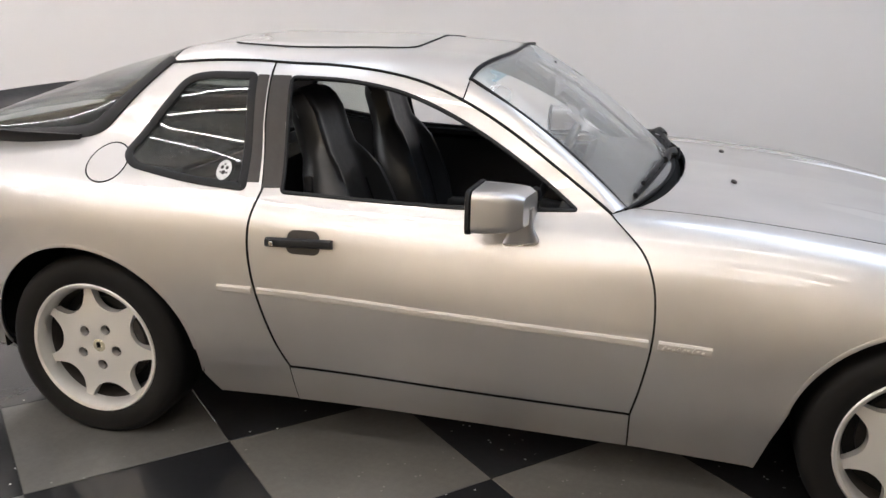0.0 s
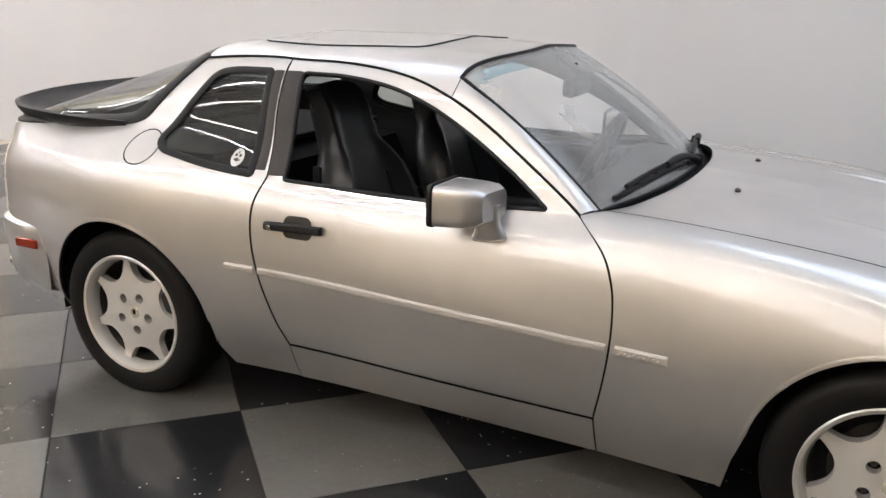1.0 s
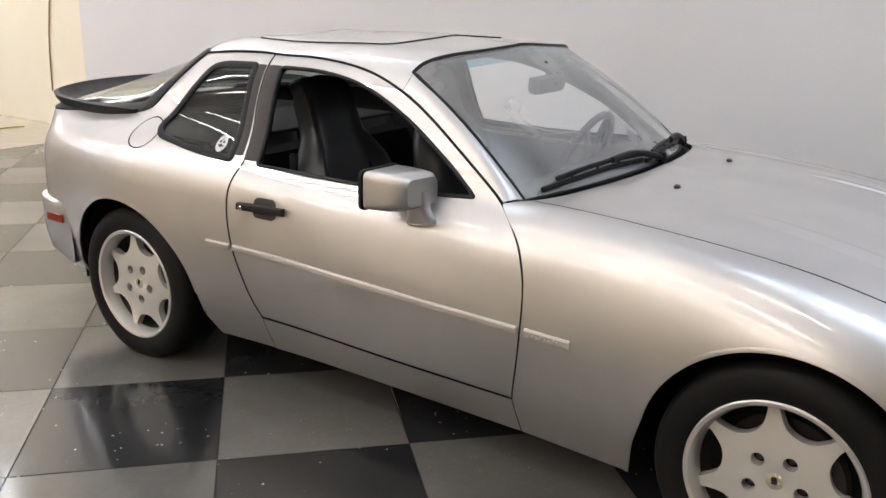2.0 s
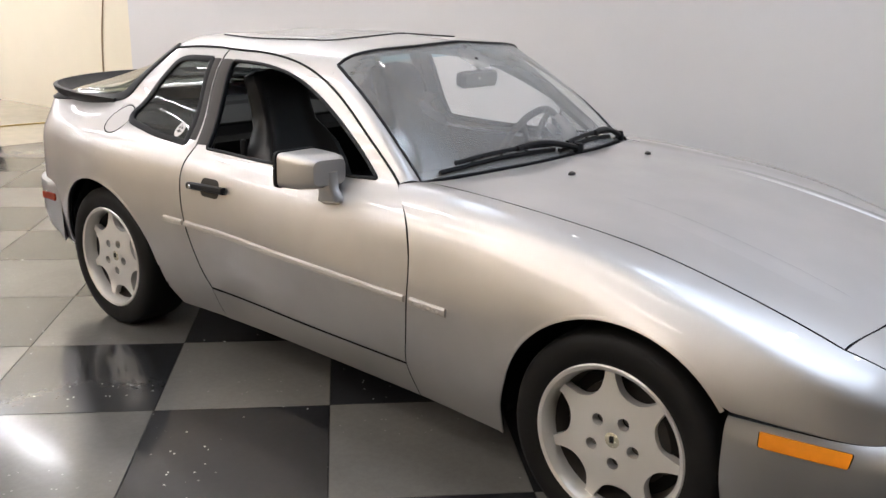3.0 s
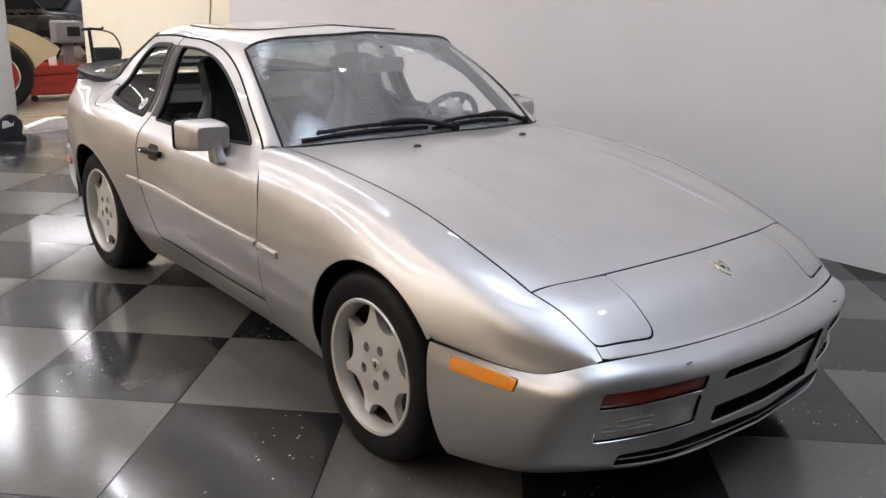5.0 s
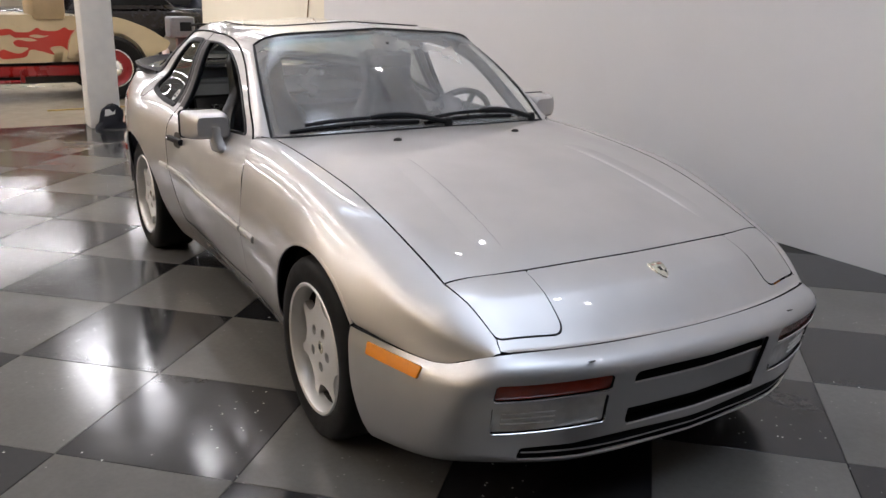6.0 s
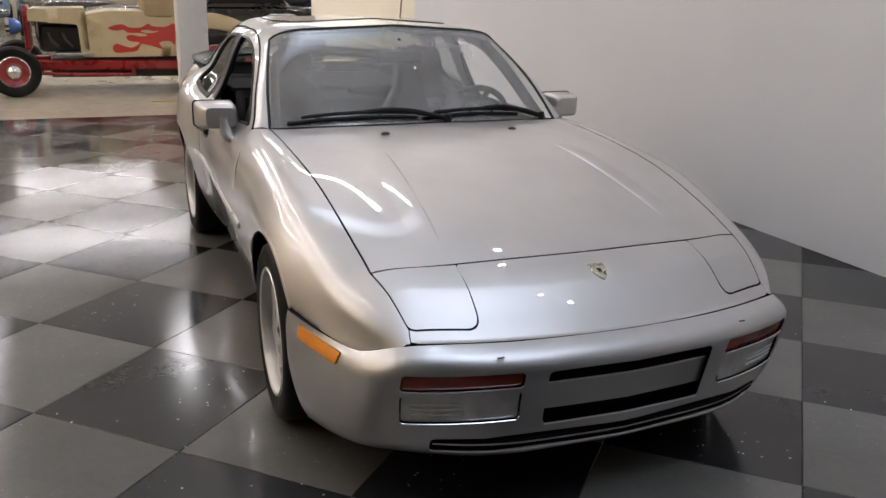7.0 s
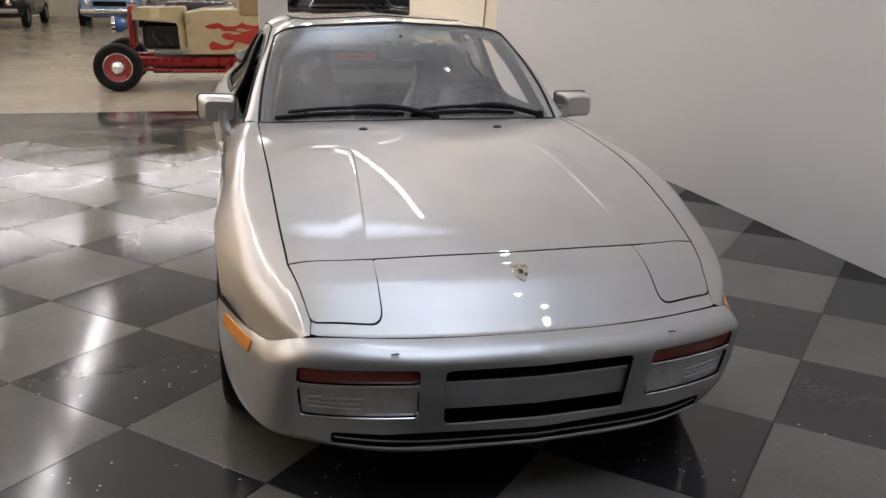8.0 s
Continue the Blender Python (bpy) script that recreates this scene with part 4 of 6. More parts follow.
border = [p for p in rows_ws[0]] + [r[-1] for r in rows_ws[1:]] + rows_ws[-1][::-1][1:] + [r[0] for r in rows_ws[::-1][1:-1]]
part("windscreen_seal", tube(border, 0.0065, 8, True), RUBBER, car, "black windscreen rubber")
# pillars beside the windscreen
outer = [REAR.at(*REAR.side([p])[0])[0] for p in top_line if p[0] > -1.275]
for y in (-1, 1):
    prow = []
    n = len(outer)
    wsl = catmull([r[-1] for r in rows_ws], 0.004)
    for k, o in enumerate(outer):
        i = wsl[int(k / (n - 1) * (len(wsl) - 1))]
        m = (np.array(o) + i) / 2 + np.array((0.012, 0.004, 0.012)) * min(1, 0.15 + k / 9)
        o2 = np.array(o)
        prow.append([(p[0], y * p[1], p[2]) for p in (o2 - (0.0, 0.03, 0.01), o2, o2 * 0.72 + m * 0.28 + (0.003, 0.002, 0.004), m, m * 0.4 + np.array(i) * 0.6 + (0.003, 0, 0.003), np.array(i), np.array(i) - (0.02, 0.02, 0.03))])
    g = loft(prow, closed=False)
    part("windscreen_pillar", g if y > 0 else (g[0], [tuple(reversed(f)) for f in g[1]]), PAINT, car, "silver pillar beside the windscreen")

# hatch glass with its black frame, and the spoiler
hatch = REAR.side(catmull(HATCH_SIDE, 0.015))
hatch += REAR.upper(straight([(-3.14, 0.53), (-3.15, 0.3), (-3.15, 0.0)], 0.03))
hatch += [np.array((-3.15 + 0.945 * k / 40, RS)) for k in range(1, 40)]
hatch += REAR.upper(catmull([(-2.205, 0.0), (-2.21, 0.25), (-2.217, 0.42), (-2.225, 0.53)], 0.02)[:-1])
hg = sheet("hatch_glass", REAR, hatch, BACKGLASS, car, "large curved glass hatch", mirror=True, cell=0.03, gap=0.004, depth=0.004)
hg.visible_shadow = False
for flip in (False, True):
    part("hatch_frame", strip(REAR, np.array(REAR.side(catmull(HATCH_SIDE, 0.015))) + (0, 0.020), 0.05, 0.007, flip=flip), RUBBER, car, "black hatch frame")
spo = []
lip_path = [(-2.47, 0.688, 0.958), (-2.70, 0.683, 0.948), (-2.90, 0.658, 0.947), (-3.03, 0.61, 0.951), (-3.11, 0.53, 0.960), (-3.155, 0.38, 0.970), (-3.175, 0.2, 0.975), (-3.178, 0.0, 0.976)]
lip = catmull(lip_path, 0.03)
lip = lip + [p * (1, -1, 1) for p in lip[::-1][1:]]
for k, p in enumerate(lip):
    d = lip[min(k + 1, len(lip) - 1)] - lip[max(k - 1, 0)]
    o = np.array((d[1], -d[0], 0)) / (math.hypot(d[0], d[1]) + 1e-9)
    o = o if o @ np.array((p[0] + 2.6, p[1], 0)) > 0 else -o
    f = min(1, (-2.42 - p[0]) / 0.5)
    spo.append([tuple(p + o * a + np.array((0, 0, b))) for a, b in ((-0.10 * f - 0.02, -0.008), (0.0, -0.030), (0.022 * f, -0.022), (0.045 * f + 0.004, 0.012 * f), (0.050 * f + 0.004, 0.026 * f + 0.002), (0.036 * f, 0.030 * f + 0.003), (0.0, 0.006 * f + 0.004), (-0.10 * f - 0.02, 0.004))])
part("spoiler", loft(spo), RUBBER, car, "black rubber tail spoiler")

# tail, rear bumper
tail = loft([[(x, w * yy, z) for x, yy, z in ((-3.135, 0.635, 0.42), (-3.165, 0.645, 0.56), (-3.175, 0.635, 0.68), (-3.165, 0.61, 0.80), (-3.125, 0.61, 0.90), (-3.08, 0.58, 0.92))] for w in np.linspace(-1, 1, 15)], closed=False)
part("tail_panel", tail, PAINT, car, "silver tail panel")
for y in (-1, 1):
    part("tail_lamp", box(-3.165, y * 0.44, 0.70, 0.06, 0.40, 0.13, 0.02, 3), REDLENS, car, "dark red tail lamp")
rb = []
half = catmull([(-2.80, 0.806), (-2.95, 0.778), (-3.06, 0.738), (-3.13, 0.68), (-3.175, 0.57), (-3.205, 0.33), (-3.215, 0.0)], 0.03)
rear_line = [np.array((p[0], -p[1])) for p in half] + [p for p in half[::-1][1:]]
for k, p in enumerate(rear_line):
    d = rear_line[min(k + 1, len(rear_line) - 1)] - rear_line[max(k - 1, 0)]
    o = np.array((-abs(d[1]), math.copysign(abs(d[0]), p[1]))) / (np.linalg.norm(d) + 1e-9)
    f = min(1.0, k / 4, (len(rear_line) - 1 - k) / 4)
    rb.append([(p[0] + o[0] * q * f, p[1] + o[1] * q * f, z) for q, z in ((-0.05, 0.565), (0.004, 0.562), (0.018, 0.552), (0.022, 0.53), (0.020, 0.47), (0.016, 0.40), (0.004, 0.335), (-0.02, 0.30), (-0.07, 0.29))])
rear_bumper = part("rear_bumper", loft(rb), BUMPERPAINT, car, "silver rear bumper")
for y in (-1, 1):
    part("rear_marker", box(-2.90, y * 0.808, 0.49, 0.11, 0.012, 0.036, 0.004), REDLENS, rear_bumper, "red rear side marker")
    part("bumperette", box(-3.215, y * 0.50, 0.475, 0.06, 0.13, 0.14, 0.018, 2), RUBBER, rear_bumper, "black rubber bumper guard")
part("exhaust_pipe", cat(tube([(-2.80, -0.62, 0.30), (-3.05, -0.62, 0.325), (-3.21, -0.62, 0.335)], 0.034, 14), tube([(-2.80, -0.53, 0.30), (-3.21, -0.53, 0.335)], 0.034, 14)), CHROME, car, "twin chrome exhaust pipes")

# inner shell that closes the wheel wells and floor
shell = []
for x, b, t in ((-3.12, 0.55, 0.80), (-2.8, 0.66, 0.86), (-2.76, 0.50, 0.86), (-2.05, 0.50, 0.80), (-2.0, 0.68, 0.45), (-0.72, 0.68, 0.45), (-0.45, 0.68, 0.70), (-0.36, 0.48, 0.74), (0.38, 0.48, 0.58), (0.44, 0.52, 0.50), (0.66, 0.50, 0.42)):
    lo = 0.33 if x < -2.7 else 0.19
    shell.append([(x, -b, lo), (x, b, lo), (x, b, t), (x, -b, t)])
part("underbody", loft(shell), GAP, car, "black underbody", smooth=False)


def well(cx, y):
    """A black wheel-arch liner: an arc over the tyre and its inner wall."""
    arc = [(0.365 * math.cos(t), 0.365 * math.sin(t)) for t in np.linspace(radians(-8), radians(188), 30)]
    rows = [[(cx + a, y * d, HUB + b) for a, b in arc] for d in (0.775, 0.52)]
    rows.append([(cx + a * 0.1, y * 0.52, HUB + b * 0.1) for a, b in arc])
    return loft(rows, closed=False)


for cx in (WF, WR):
    for y in (-1, 1):
        part("arch_liner", well(cx, y), GAP, car, "black wheel arch liner")


# wheels
def wheel_meshes():
    """Rim, tyre, disc, nuts and cap round the y axis, facing -y."""
    tyre = lathe([(0.207, -0.098), (0.222, -0.108), (0.25, -0.114), (0.275, -0.112), (0.292, -0.104), (0.301, -0.09), (TYRE_R, -0.07), (TYRE_R, 0.07), (0.30, 0.09), (0.27, 0.11), (0.22, 0.1), (0.20, 0.09)], 72)
    lip = lathe([(0.216, -0.099), (0.219, -0.107), (0.215, -0.111), (0.206, -0.108), (0.200, -0.098), (0.196, -0.086), (0.193, -0.070), (0.192, -0.058)], 72)
    barrel = lathe([(0.192, -0.058), (0.186, -0.03), (0.182, 0.0), (0.178, 0.09)], 72)

    def face(a, b, d):
        r = math.hypot(a, b)
        bulge = 0.012 * math.cos(min(r / 0.19, 1) * math.pi / 2)
        dip = -0.010 * max(0, 1 - r / 0.05)
        return (a, -0.074 - bulge - dip + d, b)
    holes = []
    for k in range(7):
        w0 = 2 * math.pi * (k + 0.5) / 7 + math.pi / 2
        q = [(0.130, 0.0), (0.133, 0.13), (0.143, 0.245), (0.159, 0.315), (0.177, 0.36), (0.191, 0.378), (0.194, 0.34), (0.194, 0.17), (0.194, 0.0), (0.194, -0.17), (0.194, -0.34), (0.191, -0.378), (0.177, -0.36), (0.159, -0.315), (0.143, -0.245), (0.133, -0.13)]
        holes.append([np.array((r * math.cos(w0 + t), r * math.sin(w0 + t))) for r, t in ((p[0], p[1]) for p in catmull(q, 0.02, True))])
    for k in range(5):
        w0 = 2 * math.pi * k / 5 - math.pi / 2
        holes.append([np.array((0.065 * math.cos(w0) + 0.017 * math.cos(t), 0.065 * math.sin(w0) + 0.017 * math.sin(t))) for t in np.linspace(0, 2 * math.pi, 17)[:-1]])
    loop = [np.array((0.196 * math.cos(t), 0.196 * math.sin(t))) for t in np.linspace(0, 2 * math.pi, 97)[:-1]]
    spokes = plate(loop, holes, 0.028, face, 0.018)
    disc = lathe([(0.05, -0.02), (0.148, -0.02), (0.148, 0.0), (0.05, 0.0)], 40)
    return tyre, spokes, disc, lip, barrel


TY, RI, DI, LI, BA = wheel_meshes()


def wheel(at, turn, steer=0, name="wheel"):
    w = part(name, RI, RIM, car, "silver seven-spoke alloy wheel")
    w.matrix_basis = pose(*at, 0, 0, turn + steer) @ pose(0, 0, 0, 0, 12 if turn else -8, 0)
    part("tyre", TY, TYRE, w, "worn black tyre")
    part("rim_lip", LI, LIP, w, "silver lacquered rim lip")
    # dark barrel and added black disc put the wheel's inner shade into colour
    part("rim_barrel", BA, IRON, w, "inner rim coloured dark for the shade inside the wheel")
    part("shade_disc", lathe([(0.0, -0.004), (0.184, -0.004), (0.184, 0.006), (0.0, 0.006)], 32), GAP, w, "black disc added to darken the wheel inside")
    part("brake_disc", DI, BRAKE, w, "dark steel brake disc")
    cal = [(0.10 * math.cos(a), -0.035, 0.10 * math.sin(a)) for a in np.linspace(-0.5, 0.7, 8)]
    part("brake_caliper", tube([(p[0] * 1.35, p[1], p[2] * 1.35) for p in cal], 0.03, 8), BRAKE, w, "dark brake caliper")
    for k in range(5):
        a = 2 * math.pi * k / 5 - math.pi / 2
        part("lug_nut", moved(lathe([(0.0, -0.066), (0.007, -0.066), (0.0105, -0.062), (0.0105, -0.045)], 6), pose(0.065 * math.cos(a), 0, 0.065 * math.sin(a))), IRON, w)
    part("centre_cap", lathe([(0.0, -0.0825), (0.018, -0.082), (0.025, -0.079), (0.026, -0.066)], 20), GOLD, w, "gold shield centre cap")
    part("cap_mark", box(0.0, -0.083, 0.003, 0.014, 0.004, 0.02, 0.002), ENAMEL, w, "small black mark")
    return w


wheel((WF, -0.732, HUB), 0, -2)
wheel((WR, -0.706, HUB), 0)
wheel((WF, 0.732, HUB), 180, -2)
wheel((WR, 0.706, HUB), 180)


# ---------------------------------------------------------------- fittings of the coupe
def rr(x, y0, y1, z0, z1, r=0.02, n=5):
    """A rounded rectangle in a plane across the car."""
    return [(x, float(p[0]), float(p[1])) for p in rounded([(y0, z0), (y1, z0), (y1, z1), (y0, z1)], r, n)]


def skew(ring, dx):
    """Tips a ring so that its outer edge lies further back."""
    return [(x + dx * (abs(y) - 0.78) / 0.17, y, z) for x, y, z in ring]


for s in (-1, 1):
    DX, DZ = 0.02, -0.024
    rings = [skew(rr(-1.185, 0.775, 0.945, 0.832, 0.945, 0.022), -0.01), skew(rr(-1.15, 0.775, 0.943, 0.832, 0.945, 0.024), -0.02), skew(rr(-1.095, 0.777, 0.938, 0.834, 0.944, 0.026), -0.03),
             skew(rr(-1.058, 0.779, 0.928, 0.838, 0.941, 0.03), -0.035), skew(rr(-1.040, 0.79, 0.910, 0.85, 0.930, 0.025), -0.03)]
    g = loft([[(x + DX, s * y + 0.03, z + DZ) for x, y, z in r] for r in rings])
    bm = bmesh.new()
    bv = [bm.verts.new(p) for p in g[0]]
    for f in g[1]:
        bm.faces.new([bv[i] for i in f])
    bmesh.ops.recalc_face_normals(bm, faces=bm.faces[:])
    mh = part("door_mirror", bm, PAINT, car, "silver door mirror on a short foot")
    rim = loft([[(x + DX, s * y + 0.03, z + DZ) for x, y, z in r] for r in (skew(rr(-1.198, 0.773, 0.949, 0.829, 0.948, 0.022), -0.012), skew(rr(-1.187, 0.773, 0.949, 0.829, 0.948, 0.022), -0.012))])
    part("mirror_rim", rim, RUBBER, mh, "black mirror rim")
    part("mirror_glass", loft([[(x + DX, s * y + 0.03, z + DZ) for x, y, z in r] for r in (skew(rr(-1.2015, 0.785, 0.938, 0.84, 0.937, 0.018), -0.012), skew(rr(-1.199, 0.785, 0.938, 0.84, 0.937, 0.018), -0.012))]), MIRROR, mh, "mirror glass")
    foot = [oval((-1.085, s * 0.805, 0.89), 0.040, 0.026, (1, 0, 0), (0, 1, 0)), oval((-1.078, s * 0.802, 0.835), 0.034, 0.026, (1, 0, 0), (0, 1, 0)), oval((-1.076, s * 0.797, 0.815), 0.038, 0.028, (1, 0, 0.1), (0, 1, 0)),
            oval((-1.078, s * 0.787, 0.790), 0.050, 0.03, (1, 0, 0.12), (0, 1, 0)), oval((-1.080, s * 0.772, 0.780), 0.050, 0.028, (1, 0, 0.12), (0, 1, 0))]
    part("mirror_foot", loft([[(x + DX, y, z + DZ) for x, y, z in r] for r in foot]), PAINT, mh, "silver mirror foot")
    # lining of doors, quarters
    flip = s > 0
    below = [(-1.80, 0.31), (-1.84, 0.60), (-1.84, 0.826), (-1.5, 0.820), (-1.2, 0.820), (-0.93, 0.832), (-0.85, 0.80), (-0.74, 0.6), (-0.74, 0.31)]
    sheet("door_card", REAR, REAR.side(straight(below, 0.03, True)), LEATHER, car, "black padded door lining", flip=flip, lift=-0.055, depth=-0.02, cell=0.05)
    sheet("quarter_lining", REAR, quarter, DASH, car, "black lining inside the rear wing", holes=[q_hole], flip=flip, gap=0.004, lift=-0.022, depth=-0.004, cell=0.05)
    sheet("window_frame_lining", REAR, door, DASH, car, "black lining inside the window frame", holes=[win_hole], flip=flip, gap=0.004, lift=-0.022, depth=-0.004, cell=0.05)
    part("pillar_lining", tube([(p[0] - 0.03, s * (p[1] - 0.03), p[2] - 0.03) for p in catmull(WS_SIDE, 0.05)], 0.028, 8), DASH, car, "black lining inside the windscreen pillar")

sheet("headliner", REAR, roof, DASH, roof_ob, "black roof lining", mirror=True, gap=0.004, lift=-0.03, depth=-0.01, cell=0.06)
part("cowl", loft([[(x + 0.13 * (1 - abs(w) ** 2.2), 0.66 * w, z + 0.022 * (1 - abs(w) ** 2.2)) for x, z in ((-0.76, 0.828), (-0.79, 0.838), (-0.83, 0.834))] for w in np.linspace(-1, 1, 25)], closed=False), GAP, car, "black cowl under the wipers")
part("dashboard", loft([[(-0.62 + 0.02 * abs(w), 0.68 * w, 0.80), (-0.80, 0.68 * w, 0.845), (-0.93, 0.68 * w, 0.835 + 0.035 * math.exp(-((w - 0.52) / 0.3) ** 2)), (-0.985, 0.68 * w, 0.80), (-0.98, 0.68 * w, 0.66), (-0.90, 0.68 * w, 0.45), (-0.62, 0.68 * w, 0.45)] for w in np.linspace(-1, 1, 31)]), DASH, car, "black dashboard")
# steering wheel
sw = pose(-1.07, 0.365, 0.80, 0, -66, 0)
wheel_ob = part("steering_wheel", moved(tube([(0.188 * math.cos(a), 0.188 * math.sin(a), 0) for a in np.linspace(0, 2 * math.pi, 40)[:-1]], 0.015, 10, True), sw), LEATHER, car, "black leather steering wheel")
part("hub", moved(cat(*[tube([(0, 0, -0.02), (0.18 * math.cos(a), 0.18 * math.sin(a), 0)], 0.014, 8) for a in (0.3, math.pi - 0.3, -0.7, math.pi + 0.7)], box(0, 0, -0.02, 0.13, 0.11, 0.03, 0.012, 2)), sw), LEATHER, wheel_ob, "four-spoke centre")
part("column_shroud", tube([(-1.05, 0.365, 0.79), (-0.92, 0.365, 0.73)], 0.045, 10), DASH, car, "black steering column shroud")
# inner mirror
mm = part("inner_mirror", loft([rr(-1.085, -0.11, 0.11, 1.085, 1.14, 0.02), rr(-1.06, -0.115, 0.115, 1.08, 1.145, 0.022), rr(-1.045, -0.10, 0.10, 1.09, 1.135, 0.02)]), DASH, car, "black inner rear-view mirror")
part("mirror_stem", tube([(-1.06, 0, 1.13), (-1.08, 0, 1.19)], 0.008, 8), DASH, mm)


def seat(y):
    """High-backed leather sports seat with bolsters."""
    up = Vector((-0.28, 0, 0.96)).normalized()
    fw = Vector((0.96, 0, 0.28)).normalized()
    base = Vector((-1.635, y, 0.43))
    rows = []
    for h, w, bol in ((-0.04, 0.235, 0.045), (0.06, 0.25, 0.06), (0.18, 0.255, 0.07), (0.30, 0.245, 0.06), (0.38, 0.220, 0.05), (0.44, 0.180, 0.03), (0.49, 0.150, 0.012), (0.55, 0.142, 0.008), (0.62, 0.142, 0.006), (0.665, 0.138, 0.004), (0.692, 0.125, -0.002), (0.706, 0.09, -0.012), (0.711, 0.04, -0.02)):
        thin = min(1.0, (0.73 - h) / 0.09) * (0.85 if h > 0.48 else 1.0)
        ring = []
        for q in np.linspace(-1, 1, 25):
            front = 0.05 * thin + bol * math.exp(-((abs(q) - 0.80) / 0.17) ** 2) - 0.05 * max(0, (abs(q) - 0.9) / 0.1) ** 2
            ring.append(tuple(base + up * h + fw * front + Vector((0, w * q, 0))))
        for q in np.linspace(1, -1, 25):
            ring.append(tuple(base + up * h - fw * 0.065 * thin * (1 - abs(q) ** 6 * 0.8) + Vector((0, w * q * 0.985, 0))))
        rows.append(ring)
    b = part("seat", loft(rows), LEATHER, car, "high-backed black leather sports seat")
    for s in (-1, 1):
        lb = [(-1.57, y + s * 0.2, 0.50), (-1.35, y + s * 0.215, 0.505), (-1.15, y + s * 0.215, 0.52), (-1.04, y + s * 0.2, 0.50)]
        part("cushion_bolster", tube(catmull(lb, 0.04), 0.05, 12), LEATHER, b, "padded cushion bolster")
        part("back_seam", tube([tuple(base + up * h + fw * d + Vector((0, s * w, 0))) for h, w, d in ((0.02, 0.125, 0.056), (0.2, 0.135, 0.058), (0.36, 0.12, 0.056))], 0.003, 5), RUBBER, b)
    cush = [oval((-1.60 + 0.52 * k / 6, y, 0.44 + 0.04 * k / 6), 0.07, 0.22, (0, 0, 1), (0, 1, 0), 24, 3.2) for k in range(7)]
    part("cushion", loft(cush), LEATHER, b, "black leather seat cushion")
    if y < 0:
        part("belt_buckle", box(-1.755, y - 0.22, 0.80, 0.03, 0.02, 0.12, 0.008, 2), RUBBER, b, "black belt guide")
    part("recliner", moved(lathe([(0.0, -0.012), (0.03, -0.01), (0.032, 0.0), (0.032, 0.01)], 20), pose(-1.57, y - 0.24, 0.50)), DASH, b, "round recliner knob")


seat(-0.365)
seat(0.365)
for y in (-0.33, 0.33):
    part("rear_seat", cat(loft([oval((-2.12 - 0.10 * k / 4, y, 0.55 + 0.28 * k / 4), 0.06, 0.24, (1, 0, 0.3), (0, 1, 0), 20, 3) for k in range(5)]), loft([oval((-1.90 - 0.28 * k / 4, y, 0.52), 0.05, 0.24, (0, 0, 1), (0, 1, 0), 20, 3) for k in range(5)])), LEATHER, car, "black leather rear seat")
part("console", box(-1.2, 0, 0.52, 0.8, 0.2, 0.16, 0.03, 2), DASH, car, "black centre console")
part("gear_lever", cat(tube([(-1.10, 0, 0.58), (-1.12, 0, 0.70)], 0.01, 8), box(-1.12, 0, 0.715, 0.045, 0.045, 0.06, 0.02, 2)), LEATHER, car, "black gear lever")
part("load_floor", box(-2.62, 0, 0.845, 0.86, 1.16, 0.02, 0.004), CARPET, car, "black carpet under the hatch")

# wipers
def ws_at(w, t, lift=0.012):
    k = t * (len(rows_ws) - 1)
    i = min(int(k), len(rows_ws) - 2)
    q = (w + 1) * N
    j = min(int(q), 2 * N - 1)
    a, b = Vector(rows_ws[i][j]).lerp(Vector(rows_ws[i][j + 1]), q - j), Vector(rows_ws[i + 1][j]).lerp(Vector(rows_ws[i + 1][j + 1]), q - j)
    return tuple(a.lerp(b, k - i) + Vector((0.6, 0, 0.8)) * lift)


for w0, w1, piv in ((-0.90, -0.10, 0.10), (-0.06, 0.66, 0.86)):
    bl = [ws_at(w, 0.968 - 0.022 * math.sin(math.pi * (w - w0) / (w1 - w0)) - 0.02 * (w - w0), 0.010) for w in np.linspace(w0, w1, 16)]
    wp = part("wiper", tube(bl, 0.0085, 6), RUBBER, car, "black windscreen wiper")
    yk = [ws_at(w, 0.955 - 0.03 * math.sin(math.pi * (w - w0) / (w1 - w0)) - 0.02 * (w - w0), 0.026) for w in np.linspace(w0 + 0.08, w1 - 0.03, 10)]
    part("wiper_bridge", tube(yk, 0.008, 6), RUBBER, wp, "black wiper bridge")
    for f in (0.2, 0.45, 0.7):
        part("claw", tube([yk[int(f * 9)], bl[int(f * 15) + 1]], 0.005, 6), RUBBER, wp)
    mid_w = (w0 + w1) / 2 + 0.08
    arm = [ws_at(mid_w, 0.925, 0.032), ws_at(mid_w * 0.5 + w1 * 0.5, 0.92, 0.036), ws_at(w1, 0.945, 0.034), ws_at(min(piv, 0.95), 0.99, 0.02)]
    part("wiper_arm", tube(catmull(arm, 0.03), 0.011, 8), RUBBER, wp, "black wiper arm")
    part("pivot_cap", moved(lathe([(0.0, -0.02), (0.014, -0.018), (0.018, 0.0), (0.018, 0.02)], 14), Matrix.Translation(arm[-1]) @ pose(0, 0, 0, -90, 0, 0)), RUBBER, wp, "black pivot cap")

